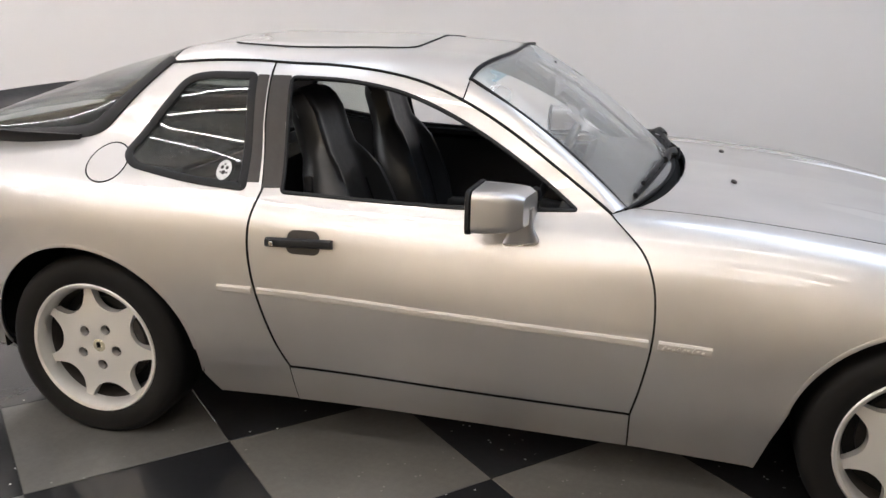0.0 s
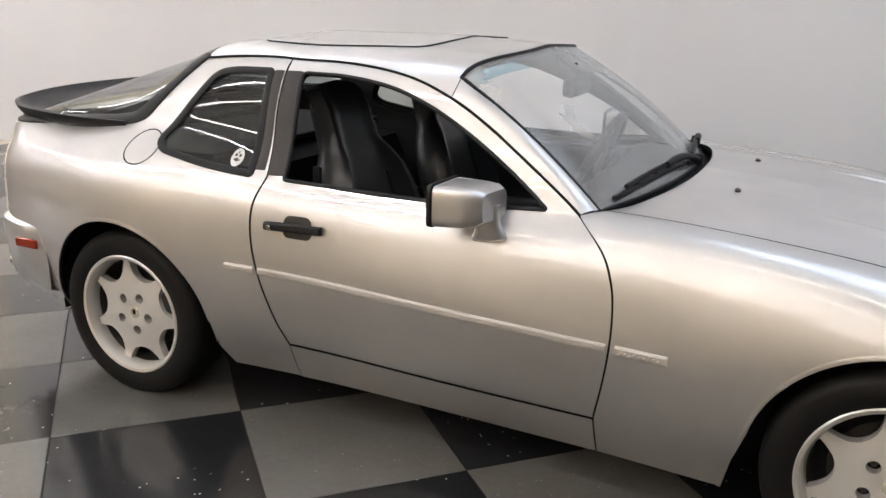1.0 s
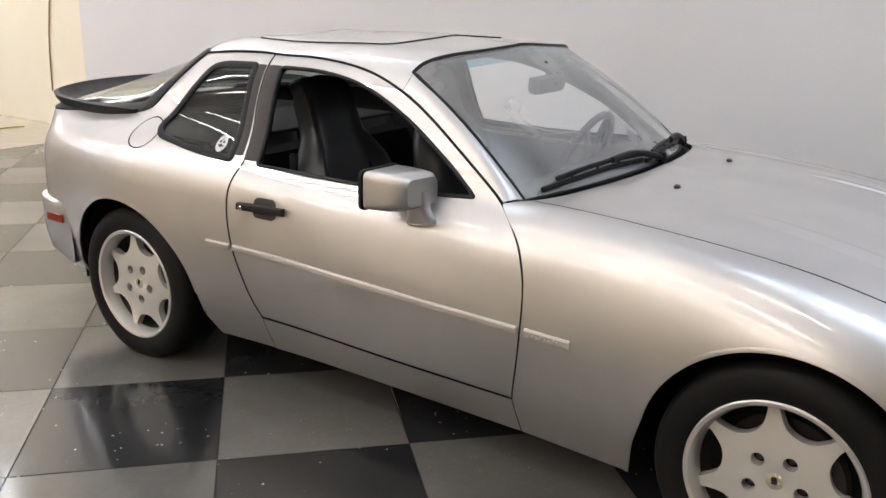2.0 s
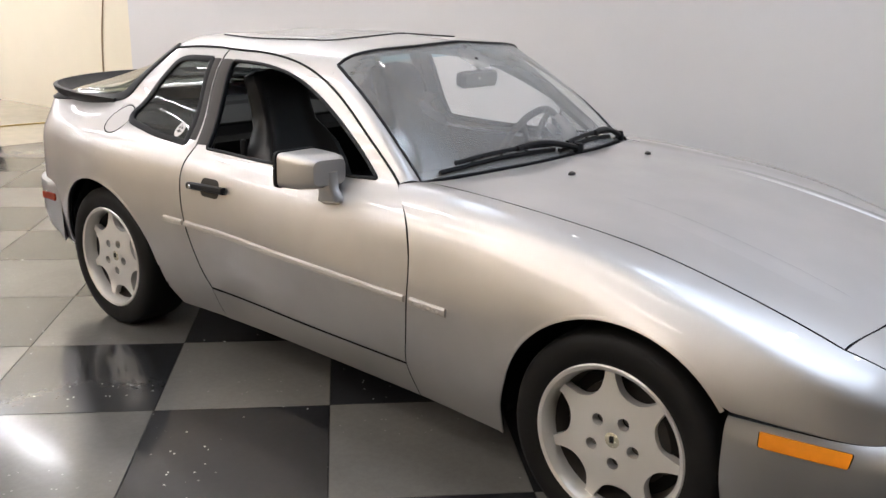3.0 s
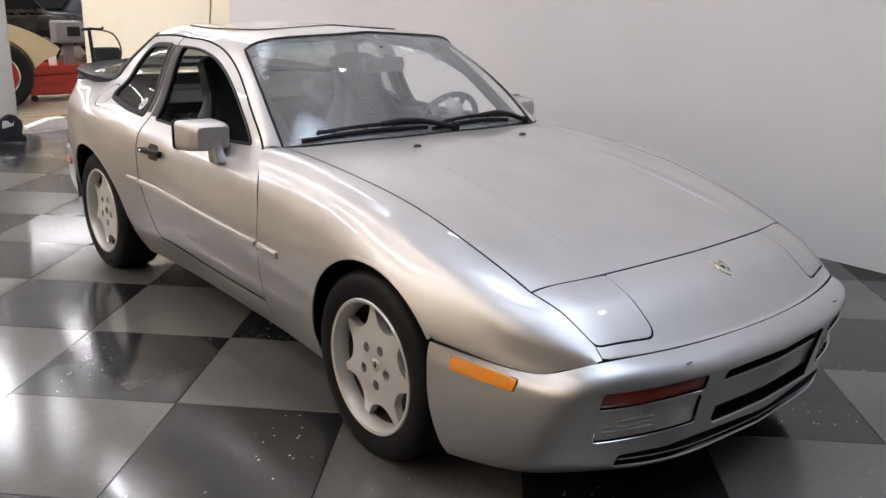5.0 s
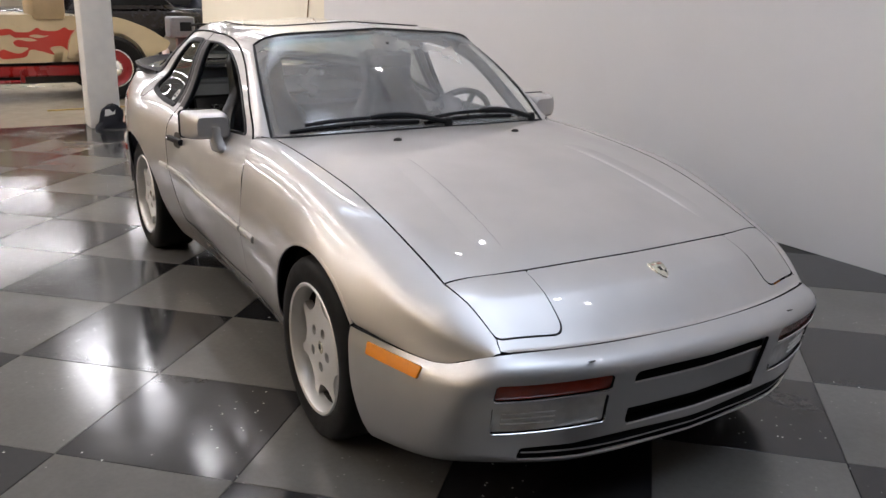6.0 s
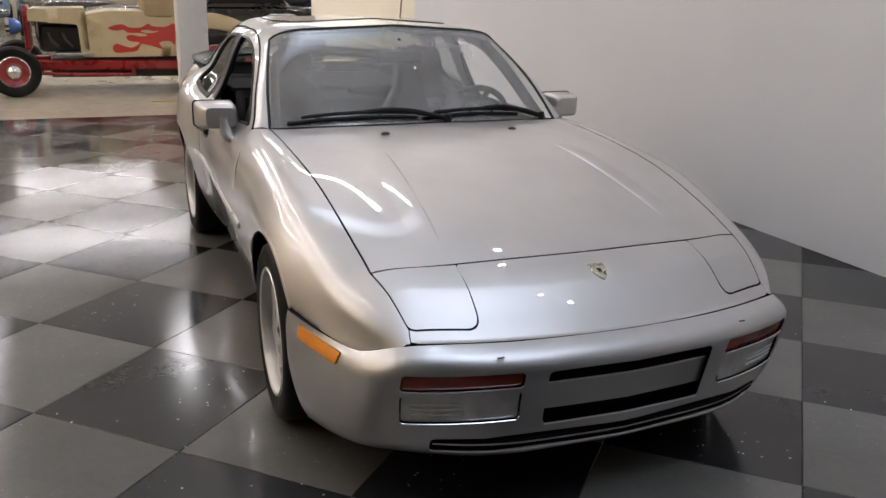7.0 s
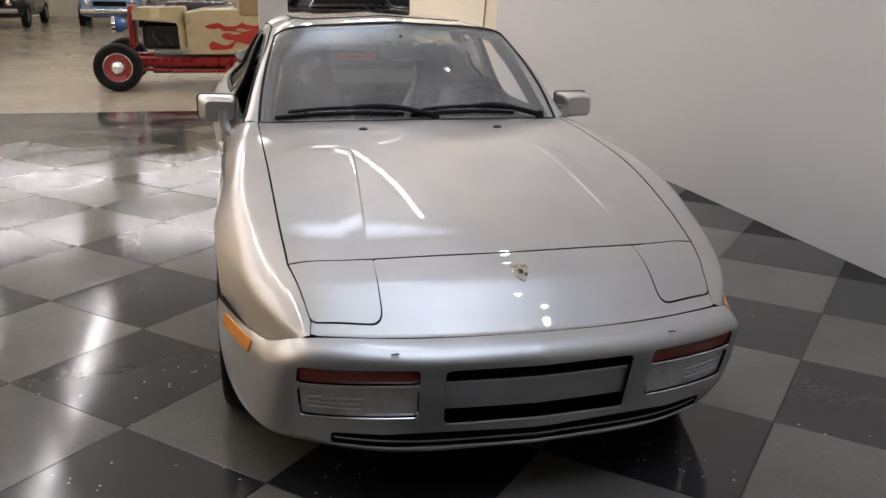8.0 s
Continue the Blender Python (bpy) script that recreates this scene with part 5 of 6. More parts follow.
# washer jets, emblem
for y in (-0.27, 0.285):
    x = -0.473
    z = FRONT.at(*FRONT.find(x, abs(y), 1, 0.66, S1))[0][2]
    part("washer_jet", loft([oval((x, y, z - 0.004), 0.010, 0.019, (1, 0, 0), (0, 1, 0), 14, 2), oval((x, y, z + 0.005), 0.009, 0.017, (1, 0, 0), (0, 1, 0), 14, 2), oval((x - 0.002, y, z + 0.009), 0.004, 0.009, (1, 0, 0), (0, 1, 0), 14, 2)]), TRIM, hood_ob, "dark grey washer jet")
SH = [(0.0, 0.036), (0.014, 0.033), (0.026, 0.034), (0.026, 0.008), (0.021, -0.014), (0.010, -0.030), (0.0, -0.037)]
SH = SH + [(-a, b) for a, b in SH[::-1][1:-1]]


def on_nose(a, b, d):
    """A point of the emblem: a across, b up the slope, d below its face."""
    u = 0.678 - 0.86 * b
    p = FRONT.at(u, FRONT.find(u, abs(a), 1, 0.66, S1)[1])[0]
    return (p[0] + 0.3 * (0.004 - d), a, p[2] + 0.9 * (0.004 - d))


em = part("emblem", plate(straight(SH, 0.006, True), [], 0.006, on_nose, 0.012), GOLD, car, "small gold shield emblem on the nose")
for q, mt, nm in (([(-0.018, 0.024), (-0.006, 0.024), (-0.006, 0.019), (-0.018, 0.019)], DARKRED, "red_field"), ([(0.008, -0.008), (0.017, -0.008), (0.013, -0.018), (0.008, -0.022)], ENAMEL, "dark_field"),
                  ([(0.004, 0.026), (0.020, 0.026), (0.020, 0.020), (0.004, 0.020)], DARKRED, "red_field"), ([(-0.007, 0.008), (0.007, 0.008), (0.005, -0.008), (-0.005, -0.008)], ENAMEL, "dark_field")):
    part(nm, plate(straight(q, 0.006, True), [], 0.003, lambda a, b, d: tuple(Vector(on_nose(a, b, d)) + Vector((0.0006, 0, 0.0012))), 0.02), mt, em)
for s in (-1, 1):
    part("washer_scar", box(0.852, s * 0.40, 0.4925, 0.006, 0.022, 0.003, 0.001), TRIM, bumper, "small dark bumper mark")
# fog lamp ribs and inner reflector edges
for s in (-1, 1):
    for k in range(3):
        z = 0.318 + 0.016 * k
        ln = [NOSE.at(*q)[0] for q in nose_yz([(y, z) for y in np.linspace(0.48, 0.62, 8)])]
        part("lens_rib", tube([(p[0] - 0.006, s * p[1], p[2]) for p in ln], 0.003, 6), FOGLENS, bumper)
    for loop, nm in ((lamp_hole, "lamp_edge"), (fog_hole, "lamp_edge")):
        low = [NOSE.at(*q)[0] for q in loop]
        zc = sum(p[2] for p in low) / len(low)
        low = sorted([p for p in low if p[2] < zc - 0.008], key=lambda p: p[1])
        part(nm, tube([(p[0] + 0.001, s * p[1], p[2]) for p in low], 0.0022, 6), CHROME, bumper, "bright lower lamp edge")


# ---------------------------------------------------------------- the hall
def slab(name, mat, x0, x1, y0, y1, z0, z1, label, parent=None):
    ob = part(name, box((x0 + x1) / 2, (y0 + y1) / 2, (z0 + z1) / 2, x1 - x0, y1 - y0, z1 - z0, 0.0), mat, parent, "", smooth=False)
    return tagged(ob, label, kind="structure")


H, WH, LZ = 7.6, 6.1, 4.58   # ceiling, top of the grey partition, lamps
slab("wall_upper", CREAM, -7.52, 17.0, 2.50, 2.65, WH, 7.04, "cream beam above the grey partition")
slab("wall_top", DIMWALL, -7.52, 17.0, 2.53, 2.68, 7.04, H, "dark wall strip under the ceiling")
slab("wall_north", GREYWALL, -7.52, 8.0, 2.51, 2.66, 0, WH, "smooth light grey painted wall")
# unseen, dark so that the nose and bumper reflect less light
slab("wall_dark", DIMWALL, 8.0, 17.0, 2.52, 2.67, 0, WH, "unseen dark wall added beyond the light grey one to dim reflections")
slab("wall_cream", CREAM, -12.6, -7.52, 2.53, 2.68, 0, H, "cream painted wall beyond the grey one")
slab("wall_far", CREAM, -32.2, -32.0, -16, 12, 0, H, "distant cream wall of the hall")
# south and east walls are unseen: tan warms the side, dark dims the nose
slab("wall_south", TANWALL, -32.0, 17.0, -12.2, -12.0, 0, H, "unseen tan wall added to warm the car's side")
slab("wall_east", DIMWALL, 17.0, 17.2, -12.0, 2.66, 0, H, "unseen dark end wall added to dim reflections in the nose")
slab("wall_back", CREAM, -32.0, -12.6, 9.0, 9.2, 0, H, "cream wall behind parked cars")
slab("wall_return", CREAM, -12.75, -12.6, 2.53, 9.0, 0, H, "return of the cream wall")
slab("ceiling", CEIL, -32.2, 17.2, -12.2, 12, H, H + 0.15, "plain white painted ceiling high above")
slab("floor", JOINT, -7.15, 17.0, -12.0, 2.51, -0.1, -0.004, "checkered vinyl tile floor")
slab("floor_concrete", CONCRETE, -32.0, -7.15, -12.0, 9.0, -0.1, -0.002, "sealed beige concrete floor")

# strip lamps: rows along the near bay, rows across the far one
def strip_light(tube_mat, label, group):
    t_ob = thing("strip_light", label, "strip light", (0, 0, 0), group)
    part("spine", box(0, 0, 0, 4.5, 0.05, 0.06, 0.008), HOUSING, t_ob)
    part("tube", tube([(-2.2, 0, -0.08), (2.2, 0, -0.08)], 0.031, 12), tube_mat, t_ob, "glowing tube")
    for k in (-1.6, 1.6):
        part("hanger", box(k, 0, (H - LZ) / 2 + 0.02, 0.012, 0.012, H - LZ - 0.04, 0), STEEL, t_ob)
    return t_ob


bright_spots = [(-11.1, y, 0) for y in (-7.0, -5.1, -3.15, 1.95)] + [(-5.65, y, 0) for y in (-3.15, 0.75)]
bright_spots += [(x, y, 90) for x in (-18.4, -24.5) for y in (-6.5, -1.2)] + [(-19.5, 4.3, 90)]
dim_spots = [(-1.1, y, 0) for y in (-3.15, -5.1, -7.0, -8.9, -10.8)] + [(-5.65, y, 0) for y in (-8.9, -7.0, -5.1)]
for places, mat_t, label_t, group_t in ((bright_spots, TUBE, "long white strip light with a glowing tube, hung from the ceiling", "hung strip lights"),
                                        (dim_spots, TUBE_DIM, "long white strip light with a dimmer tube, hung high", "dimmer strip lights")):
    first = strip_light(mat_t, label_t, group_t)
    first.matrix_basis = pose(places[0][0], places[0][1], LZ, 0, 0, places[0][2])
    for x, y, turn in places[1:]:
        copy_thing(first, pose(x, y, LZ, 0, 0, turn))

# added unseen light panels for soft overhead brightness in reflections, brightest in their middle
def soft_glow(name, color, strength, hx, hy):
    m, nt, b = material(name)
    tc = nt.nodes.new("ShaderNodeTexCoord")
    mp = nt.nodes.new("ShaderNodeMapping")
    mp.inputs["Scale"].default_value = (1 / hx, 1 / hy, 0.0)
    gr = nt.nodes.new("ShaderNodeTexGradient")
    gr.gradient_type = "SPHERICAL"
    nt.links.new(tc.outputs["Object"], mp.inputs[0])
    nt.links.new(mp.outputs[0], gr.inputs[0])
    amt = nt.nodes.new("ShaderNodeMath")
    amt.operation = "MULTIPLY"
    amt.inputs[1].default_value = strength
    nt.links.new(gr.outputs["Fac"], amt.inputs[0])
    b.inputs["Base Color"].default_value = (0.8, 0.8, 0.8, 1)
    b.inputs["Roughness"].default_value = 0.9
    b.inputs["Emission Color"].default_value = (*color, 1)
    nt.links.new(amt.outputs[0], b.inputs["Emission Strength"])
    return m


def glow_panel(at, hx, hy, strength, tint=(0.80, 0.90, 1.0)):
    t_ob = thing("soft_light_box", "unseen light panel added overhead for soft glows in reflections", "light box", at, "hung light boxes")
    part("housing", loft([[(a * hx * k, b * hy * k, z) for a, b in ((-1, -1), (1, -1), (1, 1), (-1, 1))] for z, k in ((0.0, 1.0), (0.05, 1.0), (0.32, 0.35))]), RUBBER, t_ob, "black back of the added light panel", smooth=False)
    part("diffuser", box(0, 0, -0.006, 2 * hx - 0.02, 2 * hy - 0.02, 0.008, 0.0), soft_glow("added_panel_glow", tint, strength, hx, hy), t_ob, "glowing face of the added light panel")
    part("hanger", tube([(0, 0, 0.30), (0, 0, H - at[2] - 0.02)], 0.008, 6), STEEL, t_ob, "steel hanging wire")


glow_panel((-2.85, -0.3, LZ), 0.45, 1.5, 6.5)
# this large dim panel stands in for a brightly lit stretch of ceiling
glow_panel((1.9, -0.1, LZ + 0.3), 2.7, 2.3, 4.4)

glow_panel((-0.1, -0.25, LZ), 0.55, 0.6, 9.0)
glow_panel((-11.0, 0.35, LZ), 2.4, 0.85, 22.0, (1.0, 0.97, 0.93))

# small round lamps near the wall
lamp1 = None
for x, y in ((-2.95, 1.15), (-1.8, 1.45), (1.45, 1.25), (1.92, 1.75)):
    if lamp1 is None:
        lamp1 = thing("spot_lamp", "small round ceiling spot lamp on a thin rod", "spot lamp", (0, 0, 0), "small spot lamps")
        part("can", moved(lathe([(0.03, -0.14), (0.06, -0.12), (0.068, 0.0), (0.063, 0.004)], 20), pose(0, 0, 0, -90, 0, 0)), HOUSING, lamp1, "white can")
        part("bulb", moved(lathe([(0.0, -0.010), (0.04, -0.008), (0.06, 0.0)], 20), pose(0, 0, 0, -90, 0, 0)), TUBE, lamp1, "glowing face")
        part("rod", tube([(0, 0, 0.12), (0, 0, H - LZ - 0.02)], 0.006, 6), STEEL, lamp1)
        lamp1.matrix_basis = pose(x, y, LZ)
    else:
        copy_thing(lamp1, pose(x, y, LZ))

# a thin black lattice rail under the ceiling, along the wall
rail = thing("cable_truss", "thin black lattice truss with cables along the wall top", "truss", (-7.4, 2.42, 7.06))
part("chord", cat(tube([(0, 0, 0), (13.0, 0, 0)], 0.022, 6), tube([(0, 0, 0.20), (13.0, 0, 0.20)], 0.022, 6)), RUBBER, rail)
part("lattice", cat(*[tube([(0.4 * k, 0, 0.0), (0.4 * k + 0.2, 0, 0.20), (0.4 * k + 0.4, 0, 0.0)], 0.012, 5) for k in range(32)]), RUBBER, rail)
for k in range(5):
    part("bracket", box(0.5 + 3.0 * k, 0.055, 0.20, 0.05, 0.11, 0.03, 0.004), STEEL, rail)

# white column
col = thing("column", "square white painted column beside the tiled floor", "column", (-6.95, -0.23, 0))
part("shaft", box(0, 0, H / 2, 0.30, 0.30, H, 0.012, 2), WHITE, col)

# floor tiles, laid at forty-five degrees to the car
L, ANG = 0.6096, 45.5
OX, OY = -1.98, -0.76
e1 = (math.cos(radians(ANG)) * L, math.sin(radians(ANG)) * L)
e2 = (math.sin(radians(ANG)) * L, -math.cos(radians(ANG)) * L)
tile_me = []
g = box(0, 0, -0.003, L - 0.003, L - 0.003, 0.006, 0.0012)
for nm, mt in (("tile_light", TILE_L), ("tile_dark", TILE_D)):
    me = bpy.data.meshes.new(nm)
    me.from_pydata(g[0], [], g[1])
    me.materials.append(mt)
    tile_me.append(me)
floor_ob = bpy.data.objects["floor"]
rest = [[[], []], [[], []]]
cells = []
for u in range(-36, 38):
    for v in range(-36, 38):
        x, y = OX + (u + 0.5) * e1[0] + (v + 0.5) * e2[0], OY + (u + 0.5) * e1[1] + (v + 0.5) * e2[1]
        if -7.2 < x < 12.0 and -11.9 < y < 2.55:
            cells.append((abs(x + 1.6) + abs(y + 0.4), x, y, (u + v) % 2))
cells.sort()
for k, (d, x, y, dark) in enumerate(cells):
    edge_tile = x < -6.72 or y > 2.07
    if k < 300 and not edge_tile:
        ob = new("tile", tile_me[dark])
        ob.parent = floor_ob
        ob.location = (x, y, 0)
        ob.rotation_euler = (0, 0, radians(ANG + 90 * (k % 4)))
    else:
        m = pose(x, y, 0, 0, 0, ANG)
        pts = [(-L / 2 + 0.0015, -L / 2 + 0.0015), (L / 2 - 0.0015, -L / 2 + 0.0015), (L / 2 - 0.0015, L / 2 - 0.0015), (-L / 2 + 0.0015, L / 2 - 0.0015)]
        poly = [tuple(m @ Vector((a, b, 0)))[:2] for a, b in pts]
        for ax, lim, sgn in ((0, -7.148, 1), (1, 2.508, -1)):
            out = []
            for i in range(len(poly)):
                p, q = poly[i], poly[(i + 1) % len(poly)]
                pi, qi = (p[ax] - lim) * sgn > 0, (q[ax] - lim) * sgn > 0
                if pi:
                    out.append(p)
                if pi != qi:
                    t = (lim - p[ax]) / (q[ax] - p[ax])
                    out.append((p[0] + t * (q[0] - p[0]), p[1] + t * (q[1] - p[1])))
            poly = out
        if len(poly) > 2:
            V, F = rest[dark]
            n, m0 = len(V), len(poly)
            V += [(a, b, 0.0) for a, b in poly] + [(a, b, -0.006) for a, b in poly]
            F.append(tuple(range(n, n + m0)))
            F += [(n + i, n + m0 + i, n + m0 + (i + 1) % m0, n + (i + 1) % m0) for i in range(m0)]
for dark in (0, 1):
    ob = part("tile_rest", rest[dark], (TILE_L, TILE_D)[dark], floor_ob, "", smooth=False)
    tagged(ob, kind="stuff")


# ---------------------------------------------------------------- hot rod beyond the column
BEIGE = plain("cream_hot_rod_paint", (0.50, 0.41, 0.25), 0.32, 0, 0.08, 8, 0.03, coat=0.5)
FLAME = plain("red_flame_paint", (0.42, 0.035, 0.02), 0.32, 0, 0.1, 8, 0.02, coat=0.5)
REDFRAME = plain("red_frame_paint", (0.25, 0.011, 0.011), 0.3, 0, 0.15, 10, 0.05, coat=0.4)
TAN = plain("tan_leather", (0.33, 0.24, 0.13), 0.55, 0, 0.15, 60, 0.2)
BLUE = plain("blue_lens", (0.05, 0.12, 0.35), 0.15, 0.2, 0.2, 20, 0.05, coat=0.6)
NAVY = plain("black_navy_cloth", (0.010, 0.011, 0.017), 0.85, 0, 0.3, 60, 0.4)
REDBOX = plain("red_tool_paint", (0.5, 0.03, 0.02), 0.35, 0, 0.12, 12, 0.05, coat=0.3)
GREYBOX = plain("grey_machine_plastic", (0.16, 0.16, 0.17), 0.5, 0, 0.15, 30, 0.1)

HX, HY = -9.05, -0.9
rod = thing("hot_rod", "cream open hot rod with red flames and a red frame", "car", (HX, HY, 0))


def rod_side(pts, holes, thick, off=0.0):
    """A plate in the plane of the car's flank; (y, z) in the hall."""
    return plate(straight(pts, 0.05, True), [straight(h, 0.04, True) for h in holes], -thick, lambda a, b, d: (off + d - 0.10, a - HY, b), 0.12)


body = rounded([(-1.22, 0.46), (-1.24, 0.98), (-1.0, 1.03), (-0.62, 1.03), (-0.2, 1.02), (0.20, 1.0), (0.55, 0.86), (0.70, 0.62), (0.66, 0.50), (0.30, 0.50), (0.02, 0.47)], [0.02, 0.02, 0.05, 0.02, 0.05, 0.2, 0.2, 0.1, 0.05, 0.02, 0.1], 6)
b = part("body", rod_side(body, [], 1.15, -0.05), BEIGE, rod, "cream steel body")
hood_p = rounded([(-1.90, 0.90), (-1.90, 1.04), (-1.24, 1.06), (-1.20, 0.46), (-1.32, 0.46), (-1.34, 0.86)], [0.02, 0.04, 0.04, 0.01, 0.05, 0.05], 5)
part("engine_hood", rod_side(hood_p, [], 0.9, -0.09), BEIGE, rod, "cream hood open at its sides")
part("grille_shell", box(-0.6, -1.93 - HY, 0.80, 0.62, 0.07, 0.56, 0.03, 2), REDFRAME, rod, "red grille shell")
for z, h in ((0.36, 0.13),):
    for x in (-0.22, -0.98):
        part("frame_rail", box(x, -0.65 - HY, z, 0.08, 2.75, h, 0.02), REDFRAME, rod, "red frame rail")
part("radius_rod", tube([(-0.12, -2.05 - HY, 0.28), (-0.14, -1.4 - HY, 0.25), (-0.16, -0.75 - HY, 0.24)], 0.022, 8), REDFRAME, rod, "red radius rod")
part("front_axle", tube([(-0.05, -2.1 - HY, 0.30), (-0.6, -2.1 - HY, 0.26), (-1.2, -2.1 - HY, 0.30)], 0.03, 8), REDFRAME, rod, "red front axle")
part("step_bracket", box(-0.18, -0.72 - HY, 0.30, 0.06, 0.05, 0.14, 0.008), REDFRAME, rod)
eng = part("engine", cat(box(-0.6, -1.55 - HY, 0.68, 0.45, 0.5, 0.34, 0.04), *[tube([(-0.36, y - HY, 0.74), (-0.30, y - HY + 0.02, 0.66), (-0.28, y - HY + 0.10, 0.58)], 0.022, 8) for y in (-1.68, -1.52)]), BRAKE, rod, "dark bare engine")
part("carburettor", box(-0.45, -1.42 - HY, 0.90, 0.2, 0.2, 0.10, 0.02), BLUE, eng, "blue engine part")
part("floor_board", box(-0.3, -1.40 - HY, 0.50, 0.4, 0.45, 0.03, 0.005), STEEL, rod, "bare steel floor edge")
part("headlight", moved(cat(lathe([(0.0, -0.10), (0.09, -0.09), (0.10, -0.05), (0.095, 0.02), (0.05, 0.08), (0.0, 0.09)], 20)), pose(-0.25, -2.06 - HY, 0.83)), BLUE, rod, "blue-tinted headlight")
part("headlight_rim", moved(lathe([(0.085, -0.10), (0.105, -0.095), (0.105, -0.05)], 20), pose(-0.25, -2.06 - HY, 0.83)), CHROME, rod, "chrome headlight rim")
part("seat_back", box(-0.55, -0.36 - HY, 1.12, 0.9, 0.38, 0.32, 0.06, 2), TAN, rod, "tan leather seat back")
fend = catmull([(-0.20, 0.52), (-0.14, 0.78), (0.08, 0.96), (0.37, 1.01), (0.71, 0.90), (0.92, 0.78), (1.04, 0.69), (0.99, 0.61), (0.86, 0.56), (0.75, 0.48)], 0.05)
fend = [tuple(p) for p in fend] + [(0.30 + 0.445 * math.cos(t), 0.385 + 0.445 * math.sin(t)) for t in np.linspace(radians(10), radians(162), 16)]
part("rear_fender", rod_side(fend, [], 0.40, 0.06), BEIGE, rod, "rounded cream rear fender")
# added dark block that widens the shadow on the concrete
part("underbody", box(-0.6, -0.55 - HY, 0.31, 0.62, 2.3, 0.22, 0.02), BRAKE, rod, "dark box added to deepen the shadow under the hot rod")
part("tail_pan", rod_side(rounded([(0.55, 0.55), (0.60, 0.80), (0.80, 0.66), (0.82, 0.52)], 0.04), [], 0.6, -0.15), BEIGE, rod, "cream tail panel")


def rod_wheel(y, z, r, x=0.0):
    w = part("wheel", moved(lathe([(r * 0.62, -0.055), (r * 0.60, -0.06), (r * 0.52, -0.045), (r * 0.36, -0.03), (r * 0.30, -0.04), (r * 0.1, -0.045), (0.0, -0.046)], 36), pose(x, y - HY, z, 0, 0, 90)), REDFRAME, rod, "red steel wheel")
    part("tyre", moved(lathe([(r * 0.60, -0.06), (r * 0.72, -0.085), (r * 0.9, -0.085), (r * 0.98, -0.06), (r, -0.02), (r, 0.04), (r * 0.95, 0.08), (r * 0.62, 0.07)], 48), pose(x, y - HY, z, 0, 0, 90)), TYRE, w, "black tyre")
    part("hub_cap", moved(lathe([(0.0, -0.10), (r * 0.12, -0.095), (r * 0.24, -0.075), (r * 0.30, -0.045)], 28), pose(x, y - HY, z, 0, 0, 90)), CHROME, w, "chrome hub cap")
    part("trim_ring", moved(lathe([(r * 0.555, -0.055), (r * 0.575, -0.066), (r * 0.60, -0.062)], 40), pose(x, y - HY, z, 0, 0, 90)), CHROME, w, "chrome trim ring")


rod_wheel(-2.10, 0.305, 0.305)
rod_wheel(0.30, 0.395, 0.395, 0.0)
rod_wheel(-2.10, 0.305, 0.305, -1.25)
rod_wheel(0.30, 0.395, 0.395, -1.25)
# flames: a red field with rounded tongues that lick forward and pointed tails
fl = [(-0.99, 0.82), (-0.89, 0.86), (-0.80, 0.865), (-0.74, 0.83), (-0.60, 0.83), (-0.50, 0.88), (-0.46, 0.85), (-0.30, 0.84), (-0.19, 0.885), (-0.15, 0.85), (0.0, 0.86), (0.17, 0.93), (0.10, 0.84), (0.04, 0.77), (0.16, 0.75), (0.20, 0.70), (0.02, 0.70), (-0.10, 0.67),
      (-0.04, 0.59), (-0.17, 0.60), (-0.25, 0.66), (-0.38, 0.64), (-0.34, 0.56), (-0.48, 0.60), (-0.60, 0.62), (-0.66, 0.54), (-0.80, 0.52), (-0.92, 0.52), (-0.95, 0.58), (-0.90, 0.63), (-0.82, 0.60), (-0.72, 0.58), (-0.62, 0.64), (-0.74, 0.66), (-0.78, 0.71), (-0.72, 0.74), (-0.62, 0.72), (-0.52, 0.73), (-0.60, 0.76), (-0.76, 0.765), (-0.80, 0.80), (-0.90, 0.79)]
curl = [(-0.60, 0.785), (-0.52, 0.80), (-0.44, 0.785), (-0.38, 0.79), (-0.44, 0.765), (-0.53, 0.76)]
part("flame", plate(catmull(fl, 0.02, True), [catmull(curl, 0.02, True)], -0.01, lambda a, b_, d: (-0.144 + d, a - HY, b_), 0.15), FLAME, b, "red painted flames with curled tongues")

# ---------------------------------------------------------------- clutter by the cream wall
cart = thing("charger_cart", "black upright workshop cart with a handle and looped hoses", "cart", (-9.3, 1.60, 0))
part("post", tube([(0, -0.08, 0.02), (-0.02, -0.10, 0.5), (-0.02, -0.12, 0.90)], 0.022, 10), RUBBER, cart)
part("handle", tube([(0, -0.22, 0.90), (0, -0.12, 0.915), (0, 0.02, 0.905), (0, 0.05, 0.93)], 0.017, 8), RUBBER, cart)
part("body", loft([oval((0, 0.06, z), 0.11, w, (1, 0, 0), (0, 1, 0), 20, 5) for z, w in ((0.03, 0.10), (0.30, 0.13), (0.62, 0.17), (0.68, 0.15))]), NAVY, cart, "black tapered machine body")
part("hose", tube(catmull([(0.03, 0.02, 0.90), (0.05, 0.16, 0.84), (0.04, 0.24, 0.66), (0.05, 0.20, 0.45)], 0.03), 0.010, 8), RUBBER, cart, "black hose")
part("hose", tube(catmull([(0.03, -0.10, 0.42), (0.05, -0.22, 0.36), (0.04, -0.24, 0.16), (0.05, -0.12, 0.06)], 0.03), 0.012, 8), RUBBER, cart, "black hose")
part("foot", box(0, -0.04, 0.015, 0.34, 0.40, 0.03, 0.01), RUBBER, cart)
